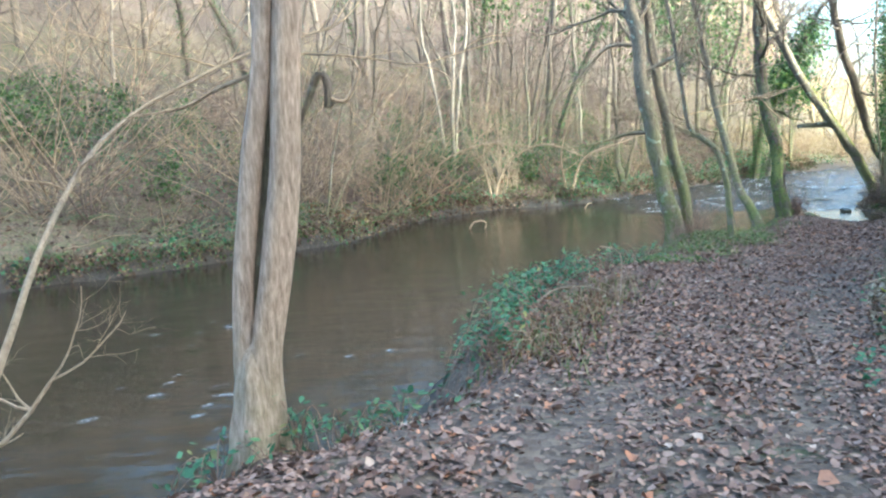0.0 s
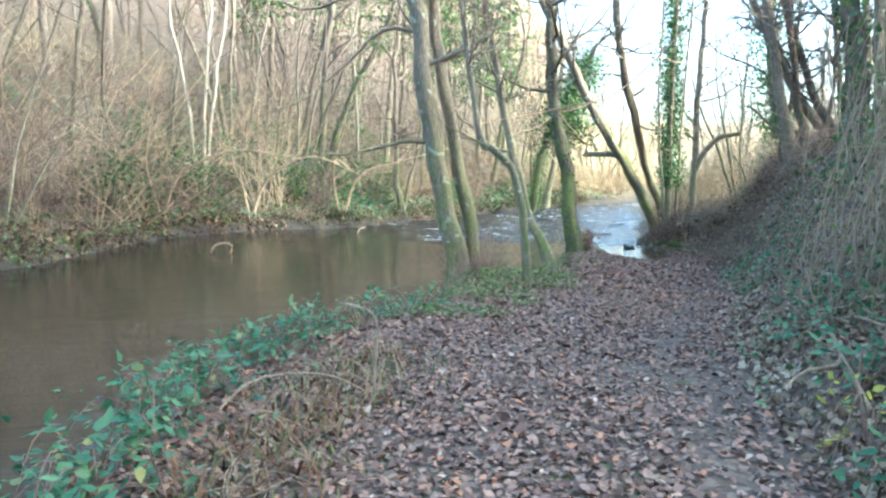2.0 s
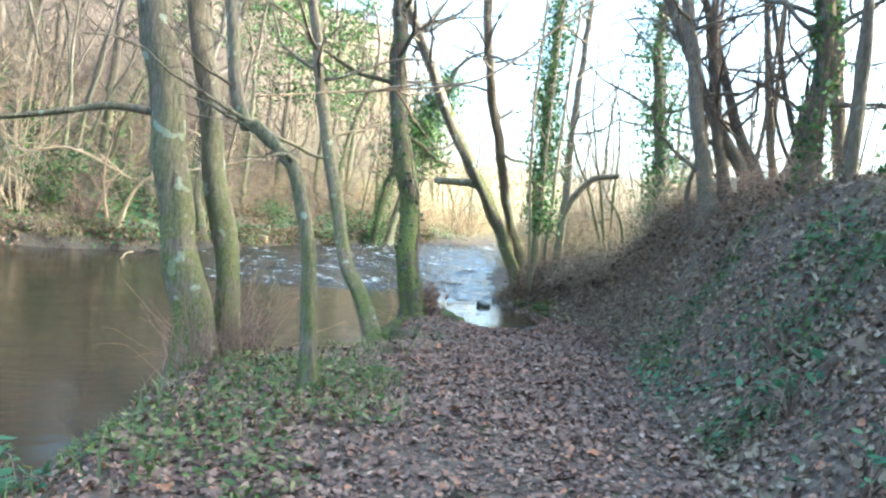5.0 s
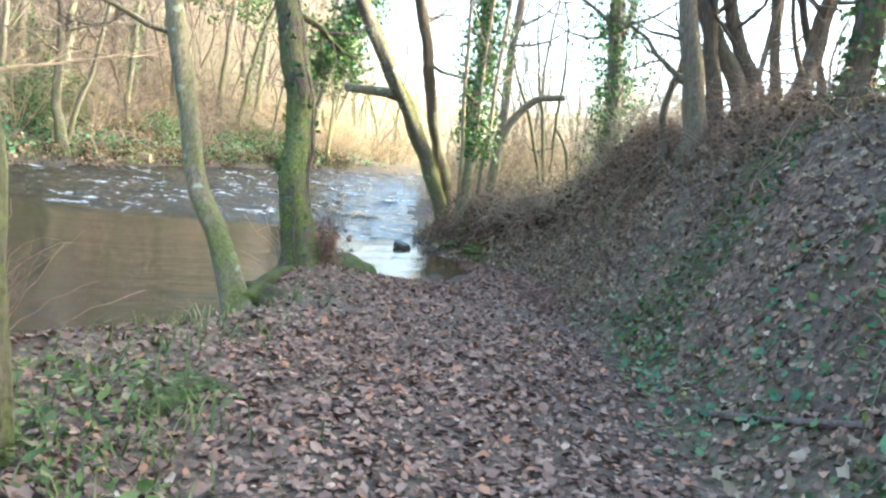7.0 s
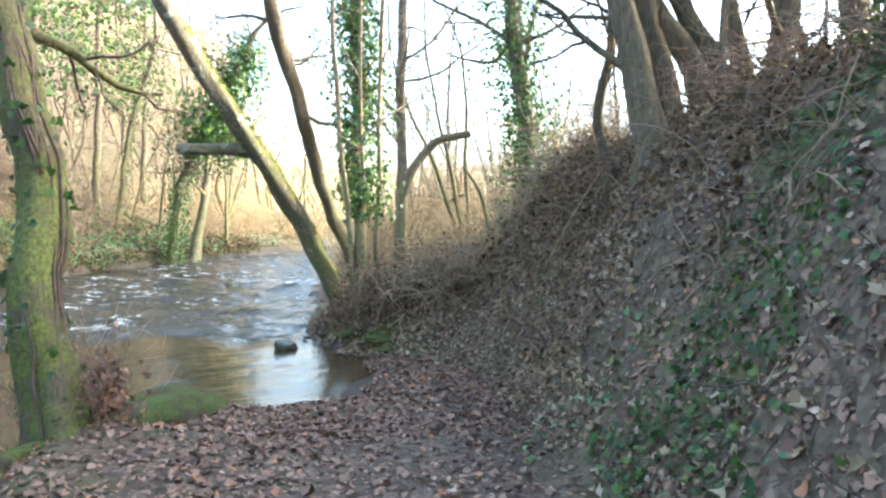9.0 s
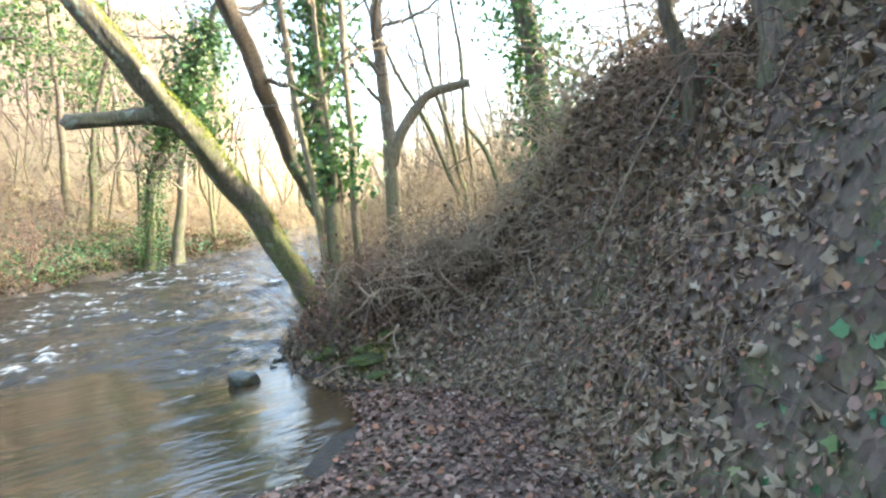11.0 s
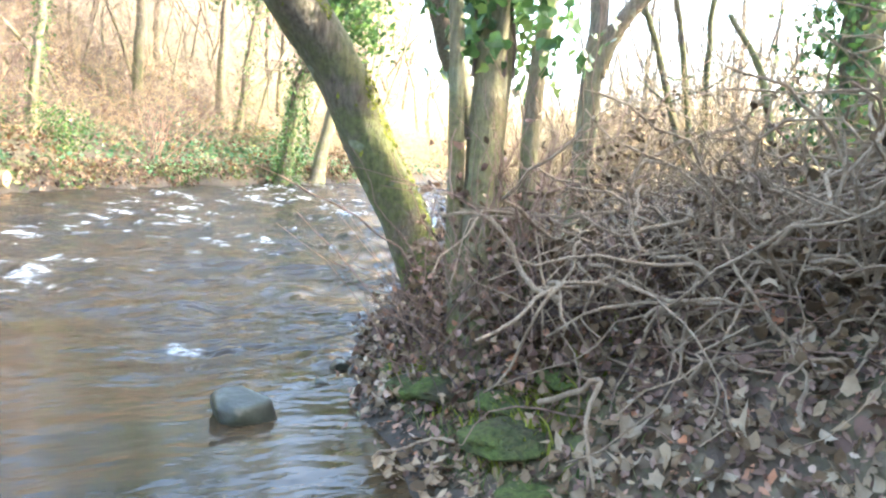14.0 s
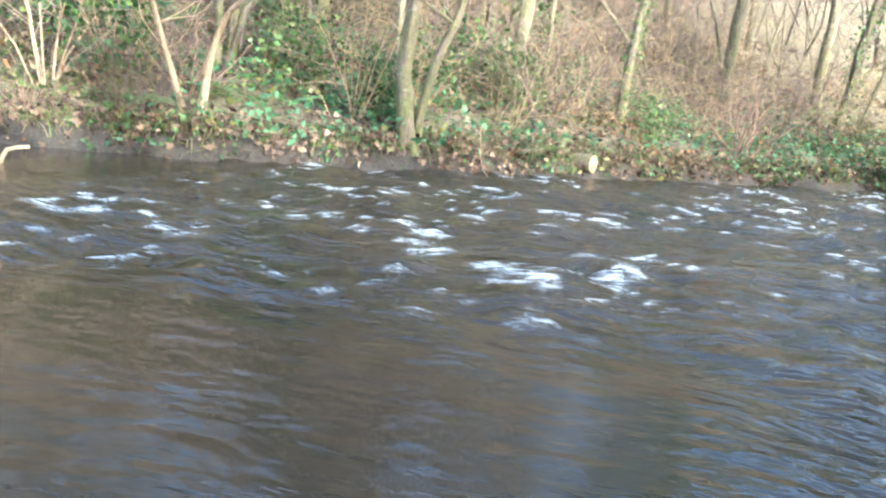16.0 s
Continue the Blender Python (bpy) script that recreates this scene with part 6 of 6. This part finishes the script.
# ---- tangles ----
def tangle(name, label, category, centres, count, length, radius, mat, seed, up=0.25, spread=0.45, droop=0.05, sides=4, wiggle=0.26):
    """Wiry crossing twigs heaped about a few centres."""
    r = np.random.default_rng(seed)
    c = np.asarray(centres, float)[r.integers(0, len(centres), count)]
    xy = c[:, :2] + r.normal(0, spread, (count, 2))
    q = np.column_stack([xy, ground_at(xy[:, 0], xy[:, 1]) + c[:, 2] * r.uniform(0, 1, count)])
    q = q[ground_at(q[:, 0], q[:, 1]) > 0.02]
    count = len(q)
    steps = 12 if sides > 5 else 7 if sides > 3 else 4
    lines = []
    for k in range(count):
        d = unit(r.normal(0, 1, 3) * (1, 1, 0.5) + (0, 0, up))
        l = length * r.uniform(0.5, 1.3)
        pts = [q[k]]
        for _ in range(steps):
            d = unit(d + r.normal(0, wiggle, 3) + (0, 0, -droop))
            pts.append(pts[-1] + d * l / steps)
        a = radius * r.uniform(0.5, 1.6)
        lines.append((pts, np.linspace(a, a * 0.4, steps + 1)))
    v, f = tubes(lines, sides)
    return cover(name, label, category, v, f, mat)


NOSE = [(15.35, 23.3, 0.6), (15.6, 22.8, 0.6), (15.9, 22.6, 0.5), (16.2, 22.3, 0.5), (15.6, 23.5, 0.7), (15.9, 23.1, 0.7), (15.2, 23.7, 0.6)]
fan = [[], [], []]
rf = np.random.default_rng(71)
for _ in range(26):
    grow(rf, np.array((15.85, 22.87, foot(15.85, 22.87) - 0.05)) + rf.normal(0, 0.1, 3) * (1, 1, 0.2), rf.normal(0, 0.75, 3) * (1, 1, 0.3) + (-0.15, -0.1, 0.5), rf.uniform(0.6, 1.2), rf.uniform(0.007, 0.014), 0, fan, 1, 0.2, 0.0, 3, 7, 0.85, 0.03)
dead_bush = thing("dead_bush", (15.85, 22.87, foot(15.85, 22.87)), "pale dead bush of crooked branches fanning from one root", "bush")
for one in fan[0]:
    v, f = tubes([one], 6, 0.08)
    part("branch", mesh_from("branch", local(v, dead_bush.location), f, M["twig_pale"]), dead_bush)
v, f = tubes(fan[1], 4)
part("twig_growth", mesh_from("twig_growth", local(v, dead_bush.location), f, M["twig_pale"]), dead_bush)["kind"] = "stuff"
tangle("brushwood", "thick crooked pale branches heaped on the bank's nose", "brushwood", NOSE + [(16.3, 21.9, 0.6), (16.0, 22.9, 0.7)], 190, 1.0, 0.0095, "twig_pale", 600, 0.35, 0.34, 0.06, 6, 0.36)
tangle("brushwood", "tangled heap of pale dead twigs on the bank's nose", "brushwood", NOSE, 200, 1.0, 0.007, "twig_pale", 601, 0.3, 0.3, 0.06, 4, 0.4)
tangle("brushwood", "dark thin twigs under the brushwood heap", "brushwood", NOSE + [(16.3, 21.9, 0.4), (15.6, 22.0, 0.3)], 130, 0.7, 0.004, "twig_red", 602, 0.25, 0.4, 0.05, 4, 0.34)
tangle("stem_growth", "reddish shoots crowding round the ivy-wrapped stems", "shoots", [(14.8, 23.9, 1.0), (15.0, 24.05, 1.1), (15.15, 24.1, 1.0), (14.7, 24.2, 0.8)], 150, 0.9, 0.004, "twig_red", 613, 1.6, 0.16, 0.02, 4, 0.22)
tangle("sucker_growth", "upright reddish shoots round the riverside trees", "shoots", [(15.2, 25.2, 0.2), (9.8, 20.5, 0.2), (6.0, 17.0, 0.2), (5.5, 16.6, 0.2)], 360, 0.8, 0.004, "twig_red", 603, 2.6, 0.2, -0.02)
tangle("crest_brush", "dark twigs and roots hanging along the crest of the bank", "brushwood", [(13.3, 16.2, 0.5), (14.0, 17.0, 0.6), (14.6, 17.8, 0.6), (15.1, 18.5, 0.6), (15.6, 19.4, 0.5), (15.9, 20.3, 0.5), (16.2, 21.1, 0.4)], 760, 0.8, 0.005, "twig_red", 614, 0.1, 0.45, 0.1, 4, 0.3)
tangle("crest_brush", "pale dead stems hanging along the crest of the bank", "brushwood", [(13.0, 16.4, 0.6), (13.7, 17.2, 0.6), (14.3, 18.1, 0.6), (14.9, 19.0, 0.5)], 70, 0.8, 0.005, "twig_pale", 615, 0.0, 0.5, 0.1, 4, 0.26)
tangle("crest_brush", "pale bare twigs standing along the crest of the bank", "brushwood", [(16.4, 21.0, 0.7), (16.8, 21.5, 0.8), (17.2, 21.9, 0.8), (17.5, 22.4, 0.7)], 320, 1.0, 0.006, "twig_pale", 621, 0.7, 0.4, 0.05, 4, 0.32)
tangle("twig_cover", "thin dead twigs hanging over the steep bank", "twigs", [(13.2, 17.6, 0.5), (14.6, 18.6, 0.5), (15.6, 20.0, 0.6), (16.8, 21.2, 0.6), (17.4, 22.4, 0.6), (12.2, 15.8, 0.5), (11.0, 14.2, 0.5)], 620, 0.8, 0.004, "twig", 604, 0.0, 0.7, 0.12, 4, 0.32)
tangle("root_growth", "thin pale roots and dead stems hanging down the bank", "roots", [(14.4, 19.8, 0.25), (14.8, 20.5, 0.25), (15.2, 21.2, 0.3), (15.6, 21.9, 0.3), (13.8, 18.8, 0.25), (15.4, 20.4, 0.25), (15.9, 21.4, 0.3)], 360, 0.6, 0.0035, "twig_pale", 618, -0.3, 0.4, 0.12, 4, 0.3)
CURTAIN = [(6.6, 8.4), (7.1, 9.0), (7.5, 9.5), (7.6, 8.7), (8.0, 9.6), (6.4, 7.7), (7.0, 8.0), (8.5, 10.1)]
for mat, count, seed in (("twig_pale", 330, 605), ("twig_straw", 90, 619)):
    tangle("climber_growth", "dead climber stems hanging in a curtain over the slope", "climber", [(x, y, h) for x, y in CURTAIN for h in (2.4, 3.6)], count, 2.2, 0.005, mat, seed, -9.0, 0.38, 0.05, 4, 0.14)
tangle("climber_growth", "tangled thin twigs among the hanging climbers", "climber", [(x + 0.2, y, 3.2) for x, y in CURTAIN], 160, 0.9, 0.004, "twig_pale", 620, -0.4, 0.5, 0.06, 3, 0.35)
HILL = [(lipx[i] - 0.7 * w, lipy[i] + 0.7 * w, 0.5) for i in range(10, 250, 6) for w in ((1.2, 3.5, 7.0, 11.0) if i < 130 else (3.5, 7.0, 10.0, 14.0))]
tangle("far_thicket", "thin brown twigs of the thicket across the river", "thicket", HILL, 5000, 1.7, 0.007, "twig", 606, 0.35, 1.2, 0.0, 3, 0.32)
tangle("far_thicket", "pale dead twigs of the thicket across the river", "thicket", HILL, 700, 1.9, 0.008, "twig_pale", 607, 0.3, 1.2, 0.03, 3, 0.34)
tangle("far_scrub", "grey-brown bare twigs over the hillside thicket", "thicket", [(x, y, 4.5) for x, y, z in HILL], 4600, 2.3, 0.008, "twig_grey", 611, 0.5, 1.6, 0.0, 3, 0.3)
STEEP = [(x, y, 1.6) for x, y, z in HILL if 4 < x < 22 and y > 36]
tangle("far_thicket", "brown leafless undershrubs on the hillside", "thicket", STEEP, 3000, 1.5, 0.007, "twig", 632, 0.7, 1.1, 0.0, 3, 0.34)
tangle("far_thicket", "buff leafless undershrubs on the hillside", "thicket", STEEP, 1500, 1.6, 0.007, "twig_straw", 633, 0.5, 1.1, 0.02, 3, 0.34)
tangle("bracken_stalks", "pale bent dead stalks among the bracken", "stalks", [(x, y, 0.15) for x, y in EDGE], 110, 0.6, 0.004, "twig_pale", 612, 0.25, 0.25, 0.12, 4, 0.3)
tangle("field_thicket", "sunlit twiggy scrub behind the bank", "thicket", [(20 + 14 * a, 27 + 8 * a + 3 * w, 0.4) for a in (0, 0.15, 0.3, 0.5, 0.7, 1) for w in (0, 1, 2, 3)], 4200, 1.6, 0.009, "twig_straw", 608, 1.0, 1.5, 0.0, 3)

DOWN = [(24 + 20 * a - 0.6 * w, 50 + 14 * a + 0.8 * w, 1.3) for a in (0, 0.12, 0.25, 0.4, 0.55, 0.75, 1) for w in (0.6, 2.5, 5)] + [(21 + 12 * a + 0.6 * w, 37.5 + 8.5 * a - 0.8 * w, 1.8) for a in (0, 0.2, 0.4, 0.6, 0.8, 1) for w in (0.8, 2.2, 4)]
tangle("bend_thicket", "tan twiggy scrub along both banks downstream", "thicket", DOWN, 3800, 1.6, 0.009, "twig_straw", 616, 0.8, 1.3, 0.0, 3, 0.3)
tangle("bank_roots", "dark roots and dead stems hanging from the far bank's lip", "roots", [(x, y, 0.15) for x, y in LIP], 1300, 0.5, 0.009, "bark_dark", 617, -0.2, 0.25, 0.15, 4, 0.35)

# dry leaves lying thick on the flank of the bank's nose
r12 = np.random.default_rng(37)
x, y = scatter(9000, 13.4, 16.6, 18.5, 23.8, r12)
toe, _ = beside(x, y, BANK_TOE)
ok = (toe < 0.1) & (toe > -2.8) & (r12.uniform(0, 1, len(x)) < 0.75 + 0.3 * fractal(x, y, 0.8, 139, 3))
x, y = x[ok], y[ok]
nn = normals_at(x, y)
v, f = leaves(np.stack([x, y, ground_at(x, y) + r12.uniform(0.01, 0.05, len(x))], -1), nn + r12.normal(0, 0.45, nn.shape), r12.uniform(0.05, 0.095, len(x)), 1, 0.7, r12)
cover("bank_leaf_litter", "dry brown leaves lying thick on the flank of the bank", "leaf litter", v, f, "withered", True)

# ferns, ivy and dead leaves hanging over the far bank's lip
r11 = np.random.default_rng(23)
for name, label, mat, count in (("lip_growth", "dark green ivy and fern hanging over the far bank's lip", "fern", 3800), ("lip_growth", "green bramble leaves hanging over the far bank's lip", "bramble", 1500), ("lip_leaf_litter", "brown dead leaves caught along the far bank's lip", "litter_far", 9000)):
    c = LIP[r11.integers(0, len(LIP), count)] + r11.normal(0, 0.16, (count, 2))
    keep = lattice(c[:, 0] * 0.9, c[:, 1] * 0.9, 31) > (-0.25 if mat == "fern" else -0.05 if mat == "bramble" else -1)
    c = c[keep]
    q = np.column_stack([c, np.maximum(ground_at(c[:, 0], c[:, 1]), 0.02) + np.abs(r11.normal(0, 0.13, len(c)))])
    v, f = leaves(q, r11.normal(0, 0.7, q.shape) + (0.4, -0.5, 0.4), r11.uniform(0.06, 0.15, len(c)), 3, 0.3, r11)
    cover(name, label, "undergrowth" if name == "lip_growth" else "leaf litter", v, f, mat, True)

# curtain of ivy and climbers over the slope beside the track
r10 = np.random.default_rng(19)
c = np.array(CURTAIN)[r10.integers(0, len(CURTAIN), 1300)] + r10.normal(0, 0.45, (1300, 2))
hgt = np.abs(r10.normal(0, 1.5, 1300))
thick = lattice(c[:, 0] * 1.6, c[:, 1] * 1.6 + hgt * 1.2, 8) > -0.15
q = np.column_stack([c, ground_at(c[:, 0], c[:, 1]) + 0.1 + hgt])[thick]
v, f = leaves(q, r10.normal(0, 0.7, q.shape) + (-0.6, 0.4, 0.4), r10.uniform(0.04, 0.085, len(q)), 3, 0.2, r10)
cover("ivy_curtain", "green ivy hanging in curtains over the slope", "ivy", v, f, "ivy", True)

# dead leaves caught in the shoots at the stout alder's foot
q = np.array((9.95, 20.42, 0.62)) + r10.normal(0, 1, (420, 3)) * (0.13, 0.13, 0.16)
v, f = leaves(q, r10.normal(0, 1, q.shape) + (0, 0, 0.3), r10.uniform(0.04, 0.075, len(q)), 5, 0.7, r10)
cover("caught_leaf_litter", "brown dead leaves caught at the foot of a mossy alder", "leaf litter", v, f, "litter", True)

# dead leaves heaped in the brush along the crest
c = np.array([(13.9, 17.2), (14.5, 18.0), (15.0, 18.7), (15.4, 19.5), (15.7, 20.4), (16.0, 21.2), (16.2, 21.9), (16.3, 21.5), (16.6, 21.8)])[r10.integers(0, 9, 4200)] + r10.normal(0, 0.36, (4200, 2))
q = np.column_stack([c, ground_at(c[:, 0], c[:, 1]) + np.abs(r10.normal(0, 0.13, 4200))])
v, f = leaves(q, r10.normal(0, 1, q.shape) + (0, 0, 0.5), r10.uniform(0.04, 0.08, len(q)), 5, 0.8, r10)
cover("crest_leaf_litter", "brown dead leaves caught along the crest of the bank", "leaf litter", v, f, "withered")

# dead leaves and thin shoots heaped over the nose of the bank
HEAP = np.array([(14.95, 23.9), (15.0, 23.75), (15.1, 23.6), (15.3, 23.3), (14.85, 24.0), (14.9, 24.1), (14.85, 24.5), (14.95, 24.8), (14.9, 25.05), (15.1, 24.3)])
for mat, count in (("litter", 2000), ("withered", 2400)):
    c = HEAP[r10.integers(0, len(HEAP), count)] + r10.normal(0, 0.22, (count, 2))
    q = np.column_stack([c, ground_at(c[:, 0], c[:, 1]) + np.abs(r10.normal(0, 0.16 + 0.4 * smooth(0.75, 0.2, np.hypot(c[:, 0] - 14.95, c[:, 1] - 24.5)), count))])
    v, f = leaves(q, r10.normal(0, 1, q.shape) + (0, 0, 0.6), r10.uniform(0.03, 0.065, len(q)), 5, 0.7, r10)
    cover("caught_leaf_litter", "brown dead leaves caught in the brushwood", "leaf litter", v, f, mat, True)
c = np.array([(15.0, 23.85), (15.2, 23.7), (15.45, 23.5), (15.3, 23.9), (15.6, 23.3), (14.85, 24.25)])[r10.integers(0, 6, 1700)] + r10.normal(0, 0.2, (1700, 2))
q = np.column_stack([c, ground_at(c[:, 0], c[:, 1]) + r10.triangular(0.1, 0.3, 1.15, 1700)])
q = q[lattice(c[:, 0] * 4, c[:, 1] * 4 + q[:, 2] * 3, 12) > -0.1]
v, f = leaves(q, r10.normal(0, 1, q.shape) + (0, 0, 0.2), r10.uniform(0.022, 0.045, len(q)), 5, 0.9, r10)
cover("caught_leaf_litter", "withered brown leaves hanging on the shoots of the bank's nose", "leaf litter", v, f, "withered", True)
c = np.array([(16.0, 22.4), (16.3, 22.2), (16.2, 22.7), (16.5, 22.0), (15.8, 22.8)])[r10.integers(0, 5, 1500)] + r10.normal(0, 0.25, (1500, 2))
q = np.column_stack([c, ground_at(c[:, 0], c[:, 1]) + np.abs(r10.normal(0, 0.26, 1500))])
v, f = leaves(q, r10.normal(0, 1, q.shape) + (0, 0, 0.4), r10.uniform(0.04, 0.08, len(q)), 5, 0.8, r10)
cover("crest_leaf_litter", "brown dead leaves caught in the brush behind the bank's nose", "leaf litter", v, f, "withered")
tangle("crest_brush", "crooked pale branches standing behind the bank's nose", "brushwood", [(16.0, 22.4, 0.7), (16.4, 22.1, 0.8), (16.2, 22.7, 0.7), (16.6, 21.8, 0.8)], 120, 1.1, 0.008, "twig_pale", 631, 0.5, 0.3, 0.04, 5, 0.34)
tangle("shoot_growth", "thin brown shoots standing on the bank's nose", "shoots", [(14.8, 23.8, 0.3), (15.1, 23.6, 0.3), (15.4, 23.5, 0.3), (14.9, 24.2, 0.3), (14.9, 24.7, 0.4), (14.95, 25.05, 0.4)], 300, 0.6, 0.004, "twig", 609, 1.4, 0.25, 0.02)
